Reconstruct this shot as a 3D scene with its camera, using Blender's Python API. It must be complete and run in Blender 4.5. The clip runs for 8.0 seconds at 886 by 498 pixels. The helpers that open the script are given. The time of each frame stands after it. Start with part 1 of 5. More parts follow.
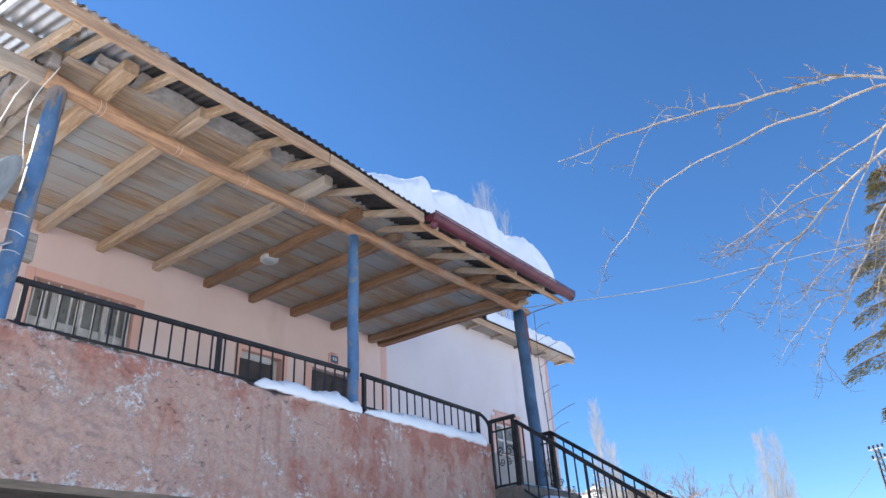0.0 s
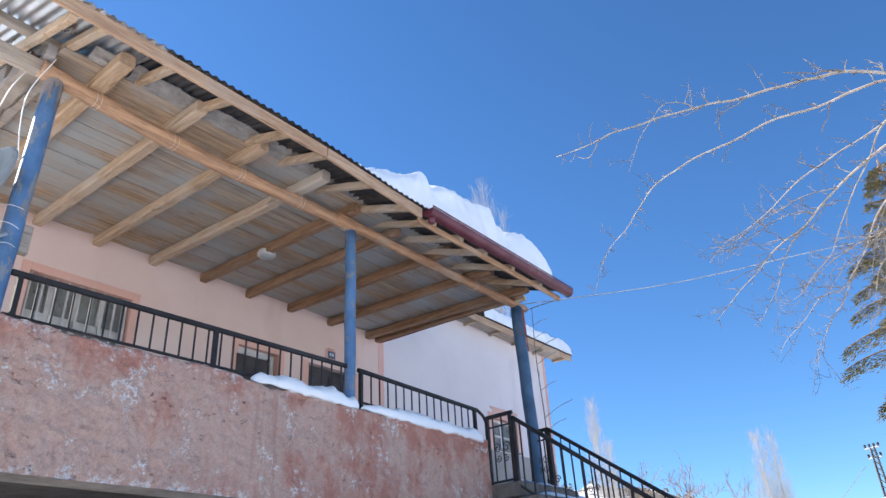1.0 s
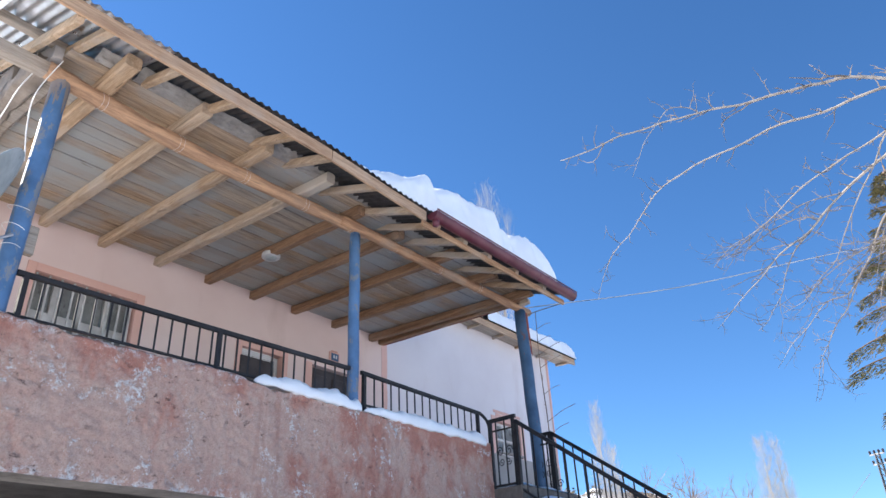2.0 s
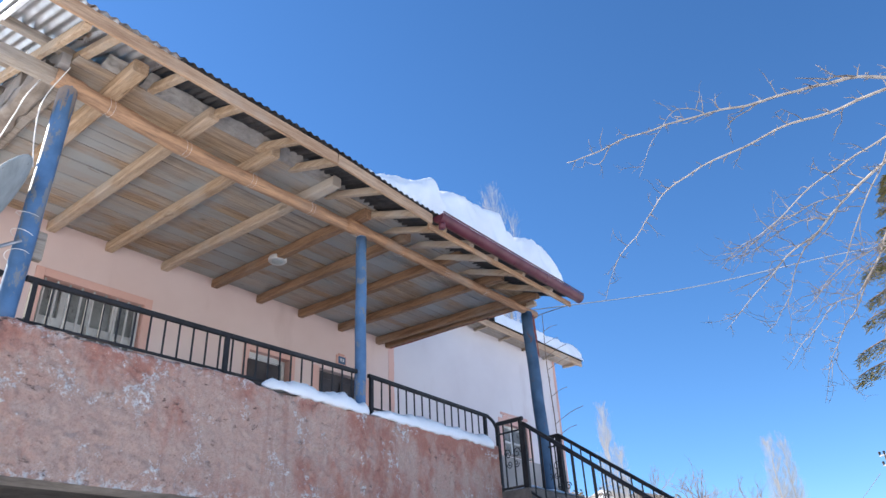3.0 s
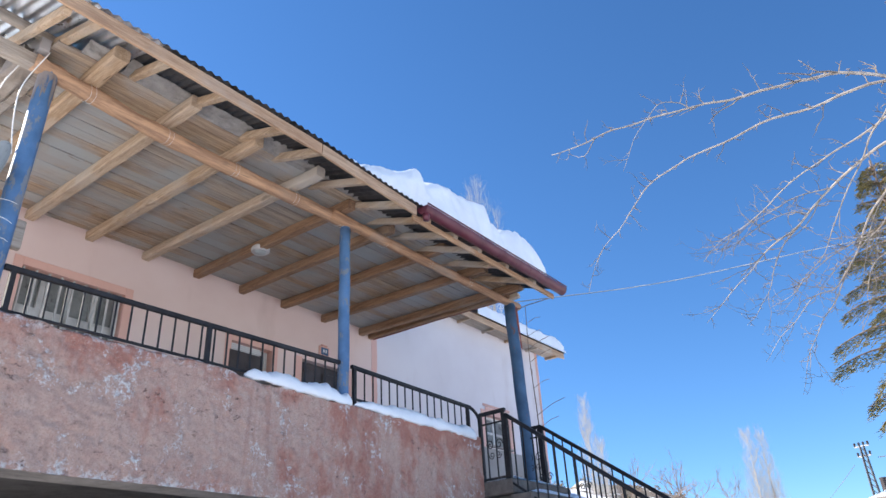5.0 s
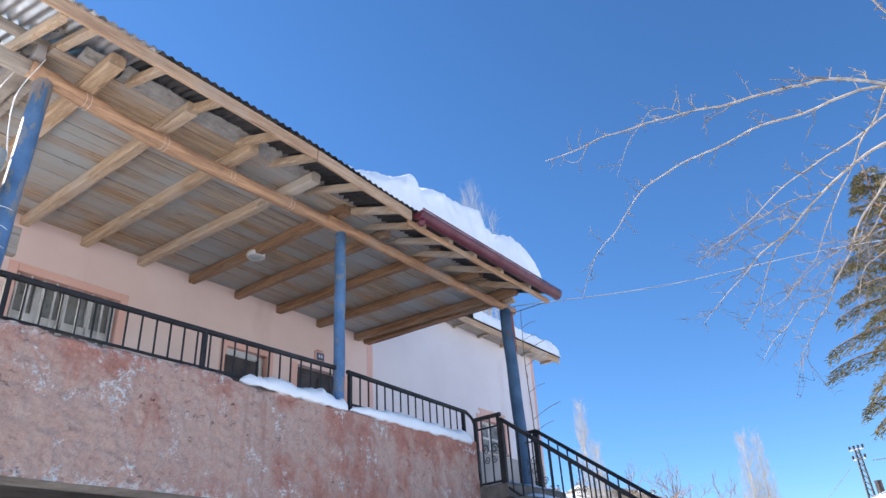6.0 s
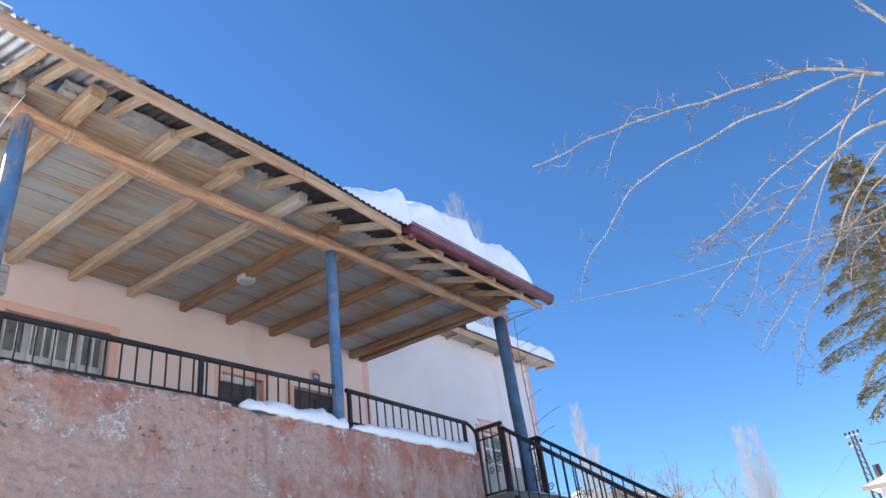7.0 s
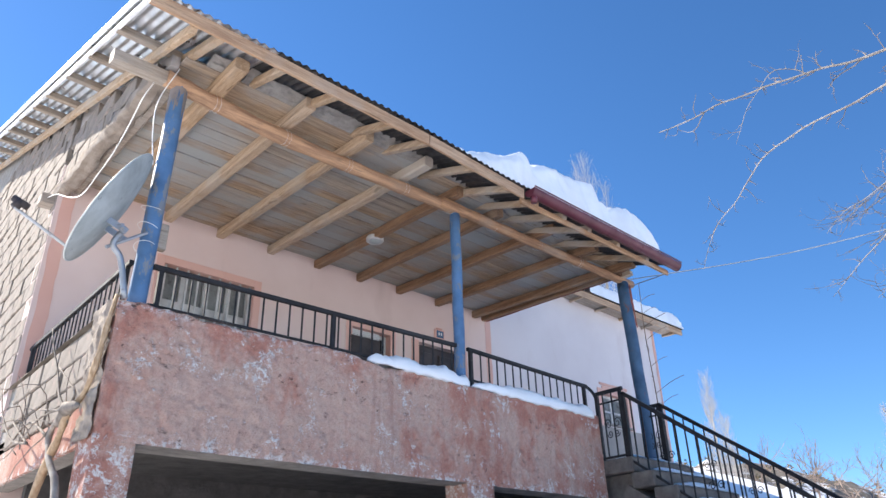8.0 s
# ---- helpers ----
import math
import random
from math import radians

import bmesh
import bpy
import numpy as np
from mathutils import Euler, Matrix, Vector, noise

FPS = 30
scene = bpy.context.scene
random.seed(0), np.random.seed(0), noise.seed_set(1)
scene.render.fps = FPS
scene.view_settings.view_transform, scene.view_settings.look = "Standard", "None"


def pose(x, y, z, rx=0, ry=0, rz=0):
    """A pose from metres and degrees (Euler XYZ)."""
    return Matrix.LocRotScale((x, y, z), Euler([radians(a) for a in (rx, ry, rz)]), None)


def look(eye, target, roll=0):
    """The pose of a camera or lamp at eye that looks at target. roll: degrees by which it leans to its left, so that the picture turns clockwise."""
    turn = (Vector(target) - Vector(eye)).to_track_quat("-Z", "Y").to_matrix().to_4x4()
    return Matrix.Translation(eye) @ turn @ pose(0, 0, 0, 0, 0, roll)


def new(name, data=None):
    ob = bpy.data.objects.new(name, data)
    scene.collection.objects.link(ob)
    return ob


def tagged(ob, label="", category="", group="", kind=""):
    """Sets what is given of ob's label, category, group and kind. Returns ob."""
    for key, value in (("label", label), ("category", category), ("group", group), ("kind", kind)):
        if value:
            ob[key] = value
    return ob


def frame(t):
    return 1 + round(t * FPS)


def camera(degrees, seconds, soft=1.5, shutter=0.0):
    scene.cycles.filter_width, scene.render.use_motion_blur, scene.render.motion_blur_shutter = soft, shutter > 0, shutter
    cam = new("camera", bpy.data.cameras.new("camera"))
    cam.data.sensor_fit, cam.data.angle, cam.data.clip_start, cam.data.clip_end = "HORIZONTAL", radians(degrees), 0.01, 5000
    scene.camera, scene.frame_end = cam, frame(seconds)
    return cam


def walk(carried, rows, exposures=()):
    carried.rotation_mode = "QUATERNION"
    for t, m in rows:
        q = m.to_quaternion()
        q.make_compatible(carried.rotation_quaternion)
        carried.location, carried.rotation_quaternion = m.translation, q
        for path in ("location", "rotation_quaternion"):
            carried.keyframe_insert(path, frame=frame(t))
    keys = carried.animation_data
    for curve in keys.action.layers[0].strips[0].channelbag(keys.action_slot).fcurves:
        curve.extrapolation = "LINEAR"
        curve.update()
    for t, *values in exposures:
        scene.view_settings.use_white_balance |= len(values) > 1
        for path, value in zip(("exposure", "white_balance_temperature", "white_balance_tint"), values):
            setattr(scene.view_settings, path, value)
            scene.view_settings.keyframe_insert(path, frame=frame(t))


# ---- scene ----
cam = camera(63.8, 8.0)
PATH = [
    (0, (-1.296, -4.693, 1.502), (0.088, -3.603, 2.450), -3.7),
    (0.5, (-1.279, -4.679, 1.497), (0.100, -3.599, 2.462), -3.6),
    (1, (-1.275, -4.678, 1.495), (0.115, -3.590, 2.436), -3.5),
    (1.5, (-1.276, -4.684, 1.493), (0.112, -3.597, 2.437), -3.1),
    (3, (-1.283, -4.683, 1.502), (0.084, -3.578, 2.456), -3.1),
    (3.5, (-1.289, -4.685, 1.498), (0.090, -3.594, 2.451), -3.2),
    (4, (-1.292, -4.687, 1.497), (0.084, -3.593, 2.451), -2.9),
    (4.5, (-1.279, -4.670, 1.499), (0.115, -3.581, 2.432), -3.0),
    (6, (-1.299, -4.692, 1.491), (0.109, -3.629, 2.434), -3.7),
    (6.5, (-1.296, -4.685, 1.493), (0.115, -3.629, 2.438), -4.3),
    (7, (-1.330, -4.651, 1.487), (0.091, -3.632, 2.457), -7.9),
    (7.2, (-1.352, -4.699, 1.476), (0.071, -3.668, 2.431), -7.7),
    (7.3, (-1.377, -4.749, 1.472), (0.033, -3.720, 2.448), -7.5),
    (7.5, (-1.377, -4.698, 1.488), (-0.009, -3.671, 2.524), -6.7),
    (7.6, (-1.376, -4.694, 1.547), (-0.029, -3.635, 2.580), -5.8),
    (7.7, (-1.364, -4.714, 1.575), (-0.049, -3.602, 2.593), -4.4),
    (7.8, (-1.372, -4.720, 1.581), (-0.081, -3.547, 2.559), -3.4),
    (7.9, (-1.373, -4.733, 1.539), (-0.112, -3.493, 2.473), -2.4),
    (8, (-1.392, -4.753, 1.471), (-0.179, -3.438, 2.366), -1.5),
]
walk(cam, [(t, look(e, a, r)) for t, e, a, r in PATH])

# ---------------- world, sun, exposure ----------------
SUN_EL, SUN_AZ = 38.0, -20.0            # azimuth from +y towards +x
world = bpy.data.worlds.new("sky")
scene.world = world
world.use_nodes = True
wn = world.node_tree.nodes
sky = wn.new("ShaderNodeTexSky")
sky.sky_type = 'NISHITA'
sky.sun_disc = False
sky.sun_elevation = radians(SUN_EL)
sky.sun_rotation = radians(SUN_AZ)
sky.altitude = 1600
sky.air_density = 1.0
sky.dust_density = 0.15
sky.ozone_density = 6.0
wn["Background"].inputs[1].default_value = 0.098
deep = wn.new("ShaderNodeHueSaturation")
deep.inputs["Saturation"].default_value = 1.12
world.node_tree.links.new(sky.outputs[0], deep.inputs["Color"])
world.node_tree.links.new(deep.outputs[0], wn["Background"].inputs[0])
sun = new("sun", bpy.data.lights.new("sun", 'SUN'))
sun.data.energy = 4.8
sun.data.angle = radians(0.5)
sun.data.color = (1.0, 0.91, 0.79)
sd = Vector((math.sin(radians(SUN_AZ)) * math.cos(radians(SUN_EL)), math.cos(radians(SUN_AZ)) * math.cos(radians(SUN_EL)), math.sin(radians(SUN_EL))))
sun.matrix_world = look(sd * 40, (0, 0, 0))
scene.view_settings.exposure = 1.25


# ---------------- materials ----------------
class Mat:
    """A node material built step by step."""

    def __init__(self, name, rough=0.8, metal=0.0, spec=0.4):
        self.m = bpy.data.materials.new(name)
        self.m.use_nodes = True
        self.t = self.m.node_tree
        self.b = self.t.nodes["Principled BSDF"]
        self.b.inputs["Roughness"].default_value = rough
        self.b.inputs["Metallic"].default_value = metal
        self.b.inputs["Specular IOR Level"].default_value = spec
        co = self.t.nodes.new("ShaderNodeTexCoord")
        self.co = co.outputs["Object"]
        self.bumps = None

    def node(self, kind):
        return self.t.nodes.new(kind)

    def link(self, a, b):
        self.t.links.new(a, b)

    def noise(self, scale, detail=4, stretch=(1, 1, 1), rough=0.55, shift=0.0):
        mp = self.node("ShaderNodeMapping")
        mp.inputs["Scale"].default_value = stretch
        mp.inputs["Location"].default_value = (shift, shift * 0.7, shift * 1.3)
        n = self.node("ShaderNodeTexNoise")
        n.inputs["Scale"].default_value = scale
        n.inputs["Detail"].default_value = detail
        n.inputs["Roughness"].default_value = rough
        self.link(self.co, mp.inputs[0])
        self.link(mp.outputs[0], n.inputs["Vector"])
        return n.outputs["Fac"]

    def ramp(self, fac, stops):
        r = self.node("ShaderNodeValToRGB")
        e = r.color_ramp.elements
        while len(e) < len(stops):
            e.new(0.5)
        for el, (p, c) in zip(e, stops):
            el.position = p
            el.color = (*c, 1) if len(c) == 3 else c
        self.link(fac, r.inputs[0])
        return r.outputs[0]

    def mask(self, fac, a, b):
        return self.ramp(fac, [(a, (0, 0, 0)), (b, (1, 1, 1))])

    def mix(self, fac, a, b, mode='MIX'):
        m = self.node("ShaderNodeMix")
        m.data_type, m.blend_type = 'RGBA', mode
        if isinstance(fac, float):
            m.inputs[0].default_value = fac
        else:
            self.link(fac, m.inputs[0])
        for s, v in ((m.inputs[6], a), (m.inputs[7], b)):
            if isinstance(v, tuple):
                s.default_value = (*v, 1)
            else:
                self.link(v, s)
        return m.outputs[2]

    def base(self, c):
        if isinstance(c, tuple):
            self.b.inputs["Base Color"].default_value = (*c, 1)
        else:
            self.link(c, self.b.inputs["Base Color"])
        return self

    def bump(self, h, strength=0.4, dist=0.01):
        b = self.node("ShaderNodeBump")
        b.inputs["Strength"].default_value = strength
        b.inputs["Distance"].default_value = dist
        self.link(h, b.inputs["Height"])
        if self.bumps is not None:
            self.link(self.bumps, b.inputs["Normal"])
        self.bumps = b.outputs[0]
        self.link(self.bumps, self.b.inputs["Normal"])
        return self

    def rough(self, fac, a, b):
        self.link(self.ramp(fac, [(0.3, (a, a, a)), (0.7, (b, b, b))]), self.b.inputs["Roughness"])
        return self

    def rand(self):
        return self.node("ShaderNodeObjectInfo").outputs["Random"]

    def island(self):
        return self.node("ShaderNodeNewGeometry").outputs["Random Per Island"]


def mat_stucco():
    k = Mat("rough_pink_stucco", 0.92)
    big, mid, fine = k.noise(0.9, 5), k.noise(9, 8, rough=0.75), k.noise(75, 6, rough=0.8)
    c = k.ramp(big, [(0.34, (0.50, 0.255, 0.195)), (0.46, (0.56, 0.345, 0.27)), (0.60, (0.57, 0.39, 0.315)), (0.74, (0.53, 0.30, 0.235))])
    c = k.mix(k.mask(mid, 0.46, 0.60), c, (0.58, 0.42, 0.35))
    # red wash, strongest towards the stairs and along the top
    sep = k.node("ShaderNodeSeparateXYZ")
    k.link(k.co, sep.inputs[0])
    along = k.node("ShaderNodeMapRange")
    along.inputs[1].default_value, along.inputs[2].default_value = 2.4, 4.6
    along.inputs[3].default_value, along.inputs[4].default_value = -0.01, 0.095
    k.link(sep.outputs[0], along.inputs[0])
    wash = k.node("ShaderNodeMath")
    k.link(k.noise(1.7, 7, stretch=(1.3, 1.3, 0.7), rough=0.68, shift=4), wash.inputs[0])
    k.link(along.outputs[0], wash.inputs[1])
    edge = k.node("ShaderNodeMapRange")
    edge.inputs[1].default_value, edge.inputs[2].default_value = 3.0, 3.4
    edge.inputs[3].default_value, edge.inputs[4].default_value = 0.0, 0.085
    k.link(sep.outputs[2], edge.inputs[0])
    corner_w = k.node("ShaderNodeMapRange")
    corner_w.inputs[1].default_value, corner_w.inputs[2].default_value = 0.1, 0.5
    corner_w.inputs[3].default_value, corner_w.inputs[4].default_value = 0.09, 0.0
    k.link(sep.outputs[0], corner_w.inputs[0])
    total = wash.outputs[0]
    for extra in (edge, corner_w):
        plus = k.node("ShaderNodeMath")
        k.link(total, plus.inputs[0])
        k.link(extra.outputs[0], plus.inputs[1])
        total = plus.outputs[0]
    c = k.mix(k.mask(total, 0.50, 0.60), c, (0.52, 0.27, 0.205))
    c = k.mix(k.mix(1.0, k.mask(total, 0.565, 0.64), (0.7, 0.7, 0.7), 'MULTIPLY'), c, (0.44, 0.175, 0.125))
    drip = k.noise(5.0, 5, stretch=(2.0, 2.0, 0.12), shift=31)
    c = k.mix(k.mix(1.0, k.mask(drip, 0.57, 0.66), (0.4, 0.4, 0.4), 'MULTIPLY'), c, (0.40, 0.20, 0.15))
    # flaking limewash in clusters
    lime = k.mix(1.0, k.mask(k.noise(2.4, 6, shift=9, rough=0.75), 0.545, 0.585), k.mask(k.noise(24, 9, rough=0.85, shift=3), 0.51, 0.53), 'MULTIPLY')
    c = k.mix(lime, c, (0.80, 0.78, 0.76))
    for z_in, z_full in ((3.30, 3.375), (2.52, 2.45)):
        rim = k.node("ShaderNodeMapRange")
        rim.inputs[1].default_value, rim.inputs[2].default_value = z_in, z_full
        k.link(sep.outputs[2], rim.inputs[0])
        flake = k.mix(1.0, rim.outputs[0], k.mask(k.noise(15, 8, rough=0.8, shift=50 + z_in), 0.52, 0.55), 'MULTIPLY')
        c = k.mix(flake, c, (0.74, 0.70, 0.67))
    crumbs = k.mix(1.0, k.mask(k.noise(3.7, 4, shift=41), 0.45, 0.6), k.mask(k.noise(95, 4, rough=0.8, shift=13), 0.60, 0.63), 'MULTIPLY')
    c = k.mix(crumbs, c, (0.66, 0.57, 0.52))
    # pits and scratches; the shade in their hollows is painted as dark colour
    pits = k.mix(1.0, k.mask(k.noise(19, 6, stretch=(0.8, 0.8, 1.3), shift=15, rough=0.8), 0.605, 0.625), k.mask(k.noise(1.3, 3, shift=22), 0.42, 0.54), 'MULTIPLY')
    c = k.mix(pits, c, (0.16, 0.10, 0.085))
    grit = k.mask(k.noise(48, 7, stretch=(1, 1, 1.6), shift=27, rough=0.85), 0.58, 0.64)
    c = k.mix(grit, c, (0.27, 0.155, 0.125))
    # low spots of the fine grain coloured darker, in place of cavity shade
    c = k.mix(k.mask(fine, 0.36, 0.52), k.mix(0.45, c, (0.24, 0.13, 0.105)), c)
    k.base(c).bump(mid, 0.6, 0.03).bump(fine, 0.9, 0.014).bump(pits, 0.9, -0.02).bump(lime, 0.6, 0.006)
    return k.m


def mat_plaster(name, a, b, dirty=(0.5, 0.42, 0.38)):
    k = Mat(name, 0.88)
    c = k.ramp(k.noise(0.8, 4), [(0.35, a), (0.65, b)])
    c = k.mix(k.mask(k.noise(1.6, 6, stretch=(1.5, 1.5, 0.4), shift=5), 0.58, 0.8), c, dirty)
    k.base(c).bump(k.noise(6, 4), 0.25, 0.012).bump(k.noise(70, 3), 0.15, 0.004)
    return k.m


def mat_wood(name, stretch, light, dark, grey, greyness=0.55, island=False):
    k = Mat(name, 0.72, spec=0.25)
    grain = k.noise(30, 7, stretch=stretch, rough=0.75)
    c = k.ramp(grain, [(0.32, tuple(v * 0.8 for v in dark)), (0.42, dark), (0.56, light), (0.70, tuple(min(0.8, v * 1.12) for v in light))])
    fibre = k.noise(110, 4, stretch=stretch, rough=0.7, shift=29)
    c = k.mix(k.ramp(fibre, [(0.36, (0.5, 0.5, 0.5)), (0.50, (0.0, 0.0, 0.0))]), c, tuple(v * 0.55 for v in dark))
    stain = k.noise(4.5, 6, shift=37, rough=0.7)
    c = k.mix(k.ramp(stain, [(0.60, (0.0, 0.0, 0.0)), (0.70, (0.5, 0.5, 0.5))]), c, tuple(v * 0.75 for v in dark))
    crack = k.mask(k.noise(55, 3, stretch=tuple(s * 0.5 if s < 1 else s for s in stretch), shift=17), 0.66, 0.70)
    c = k.mix(crack, c, tuple(v * 0.35 for v in dark))
    w = k.noise(1.4, 5, shift=6)
    c = k.mix(k.mask(w, greyness, greyness + 0.2), c, grey)
    knot = k.mask(k.noise(7, 2, stretch=tuple(0.4 + 0.6 * s for s in stretch), shift=11), 0.70, 0.78)
    c = k.mix(knot, c, tuple(v * 0.45 for v in dark))
    v = k.island() if island else k.rand()
    g0 = 0.75 if island else 0.35
    c = k.mix(k.ramp(v, [(0.0, (g0, g0, g0)), (0.7 if island else 1.0, (0.0, 0.0, 0.0))]), c, grey)
    c = k.mix(k.ramp(v, [(0.2, (0.0, 0.0, 0.0)), (0.95, (0.3, 0.3, 0.3))]), c, dark)
    k.base(c).bump(grain, 0.7, 0.008).bump(crack, 0.6, -0.006)
    return k.m


def mat_paint(name, col, chip, rough=0.5, chips=0.62, metal=0.0):
    k = Mat(name, rough, metal)
    c = k.mix(k.mask(k.noise(5, 4), 0.35, 0.7), col, tuple(min(1, v * 1.5 + 0.015) for v in col))
    c = k.mix(k.mask(k.noise(11, 6, rough=0.7, stretch=(1, 1, 0.5), shift=8), chips, chips + 0.06), c, chip)
    k.base(c).bump(k.noise(40, 4), 0.15, 0.003).rough(k.noise(9, 4), rough - 0.1, rough + 0.2)
    return k.m


def mat_snow():
    k = Mat("snow", 0.65, spec=0.3)
    c = k.mix(k.mask(k.noise(2.5, 4), 0.4, 0.75), (0.83, 0.85, 0.875), (0.75, 0.765, 0.785))
    k.base(c).bump(k.noise(3.5, 5), 0.4, 0.06).bump(k.noise(45, 4), 0.3, 0.006)
    return k.m


def mat_ground():
    k = Mat("snowy_ground", 0.9)
    soil = k.ramp(k.noise(0.35, 6), [(0.3, (0.16, 0.12, 0.085)), (0.7, (0.30, 0.24, 0.17))])
    snow = k.ramp(k.noise(0.5, 5, shift=3), [(0.3, (0.80, 0.82, 0.85)), (0.7, (0.88, 0.89, 0.9))])
    far = k.mask(k.noise(0.07, 6, rough=0.7), 0.68, 0.74)
    k.base(k.mix(far, snow, soil)).bump(k.noise(1.2, 6), 0.5, 0.12).bump(k.noise(20, 4), 0.3, 0.01)
    return k.m


def mat_hill():
    k = Mat("scrub_hillside", 0.95)
    soil = k.ramp(k.noise(0.12, 6), [(0.3, (0.09, 0.08, 0.065)), (0.7, (0.20, 0.17, 0.14))])
    cover = k.mask(k.noise(0.09, 7, rough=0.75, shift=2), 0.50, 0.56)
    k.base(k.mix(cover, soil, (0.84, 0.85, 0.87))).bump(k.noise(0.6, 6), 0.6, 0.5)
    return k.m


def mat_block():
    k = Mat("grey_building_block", 0.93)
    c = k.ramp(k.noise(5, 6, rough=0.7), [(0.3, (0.17, 0.14, 0.115)), (0.7, (0.29, 0.245, 0.205))])
    c = k.mix(k.ramp(k.rand(), [(0, (0.25, 0.25, 0.25)), (1, (0, 0, 0))]), c, (0.34, 0.305, 0.27))
    c = k.mix(k.mask(k.noise(3, 5, shift=7), 0.56, 0.68), c, (0.41, 0.28, 0.235))
    c = k.mix(k.mask(k.noise(13, 6, shift=19, rough=0.8), 0.60, 0.64), c, (0.11, 0.085, 0.07))
    k.base(c).bump(k.noise(30, 5, rough=0.75), 0.6, 0.008)
    return k.m


def mat_mortar(name="mortar", a=(0.22, 0.2, 0.18), b=(0.40, 0.37, 0.33)):
    k = Mat(name, 0.95)
    k.base(k.ramp(k.noise(6, 6, rough=0.7), [(0.3, a), (0.7, b)])).bump(k.noise(18, 6, rough=0.75), 0.8, 0.02)
    return k.m


def mat_metal(name, col, rough=0.38):
    k = Mat(name, rough, 0.85)
    c = k.mix(k.mask(k.noise(3, 5), 0.4, 0.7), col, tuple(v * 0.7 for v in col))
    c = k.mix(k.mask(k.noise(9, 5, stretch=(1, 0.2, 1), shift=3), 0.64, 0.72), c, (0.20, 0.12, 0.07))
    k.base(c).rough(k.noise(6, 4), rough - 0.08, rough + 0.25)
    return k.m


def mat_bark(name, a, b, scale=18):
    k = Mat(name, 0.8, spec=0.25)
    k.base(k.ramp(k.noise(scale, 5, stretch=(1, 1, 0.6)), [(0.3, a), (0.7, b)])).bump(k.noise(scale * 3, 4), 0.5, 0.004)
    return k.m


def mat_leaf(name, a, b):
    k = Mat(name, 0.75, spec=0.25)
    c = k.mix(k.island(), a, b)
    k.base(c)
    return k.m


def mat_glass(name):
    k = Mat(name, 0.06, spec=0.6)
    k.base(k.ramp(k.noise(2, 2), [(0.3, (0.02, 0.022, 0.025)), (0.7, (0.05, 0.052, 0.055))]))
    return k.m


STUCCO = mat_stucco()
PINK = mat_plaster("pale_pink_plaster", (0.64, 0.49, 0.44), (0.70, 0.56, 0.51), (0.57, 0.43, 0.38))
TRIM = mat_plaster("salmon_border_paint", (0.62, 0.36, 0.29), (0.68, 0.43, 0.36), (0.56, 0.32, 0.26))
WHITE_W = mat_plaster("whitish_plaster", (0.62, 0.565, 0.565), (0.67, 0.62, 0.62), (0.57, 0.50, 0.49))
DADO = mat_plaster("grey_cement_render", (0.22, 0.20, 0.185), (0.33, 0.30, 0.28), (0.4, 0.37, 0.34))
CONCRETE = mat_mortar("weathered_concrete", (0.17, 0.15, 0.135), (0.34, 0.305, 0.275))
# dark colour for an unseen floor that keeps bounce light out of the store
EARTH = mat_mortar("bounce_stopping_earth", (0.035, 0.028, 0.022), (0.08, 0.065, 0.05))
MUD = mat_mortar("grey_mud_mortar", (0.22, 0.20, 0.18), (0.42, 0.39, 0.36))
# a darker, browner tone than CONCRETE
STAIR = mat_mortar("dark_stair_concrete", (0.10, 0.085, 0.075), (0.21, 0.185, 0.165))
# store interior: near-black colour puts the opening's deep shade into the material
STORE_SHADE = mat_mortar("shade_darkened_store_wall", (0.05, 0.045, 0.042), (0.11, 0.10, 0.095))
MORTAR = mat_mortar()
GREY_P = mat_plaster("grey_gable_render", (0.36, 0.33, 0.31), (0.46, 0.42, 0.39), (0.3, 0.27, 0.25))
BLOCK = mat_block()
CRUMBLE = mat_mortar("crumbling_mortar", (0.22, 0.175, 0.14), (0.42, 0.355, 0.295))
W_X = mat_wood("pine_timber_along_facade", (0.06, 1, 1), (0.54, 0.345, 0.205), (0.33, 0.17, 0.085), (0.45, 0.38, 0.31), 0.54)
W_BEAM = mat_wood("debarked_pine_log", (0.06, 1, 1), (0.53, 0.285, 0.14), (0.27, 0.115, 0.05), (0.47, 0.37, 0.28), 0.60)
W_Y = mat_wood("pine_timber_into_house", (1, 0.06, 1), (0.58, 0.42, 0.28), (0.40, 0.26, 0.15), (0.50, 0.44, 0.37), 0.48)
W_Y2 = mat_wood("brown_timber_into_house", (1, 0.06, 1), (0.40, 0.235, 0.135), (0.22, 0.12, 0.065), (0.33, 0.26, 0.20), 0.56)
W_PLANK = mat_wood("weathered_ceiling_board", (0.05, 1, 1), (0.56, 0.41, 0.27), (0.31, 0.21, 0.135), (0.385, 0.395, 0.385), 0.42, island=True)
W_GREY = mat_wood("grey_old_timber", (0.06, 1, 1), (0.44, 0.36, 0.28), (0.25, 0.19, 0.14), (0.38, 0.35, 0.32), 0.5)
BLUE = mat_paint("worn_blue_paint", (0.055, 0.12, 0.225), (0.19, 0.20, 0.22), 0.45, 0.55)
BARE = mat_paint("bare_weathered_metal", (0.17, 0.145, 0.135), (0.05, 0.10, 0.19), 0.55, 0.52)
BLUE_D = mat_paint("dark_slate_blue_paint", (0.03, 0.075, 0.14), (0.16, 0.07, 0.05), 0.5, 0.62)
RUST = mat_paint("rusty_steel", (0.20, 0.05, 0.03), (0.1, 0.03, 0.02), 0.7)
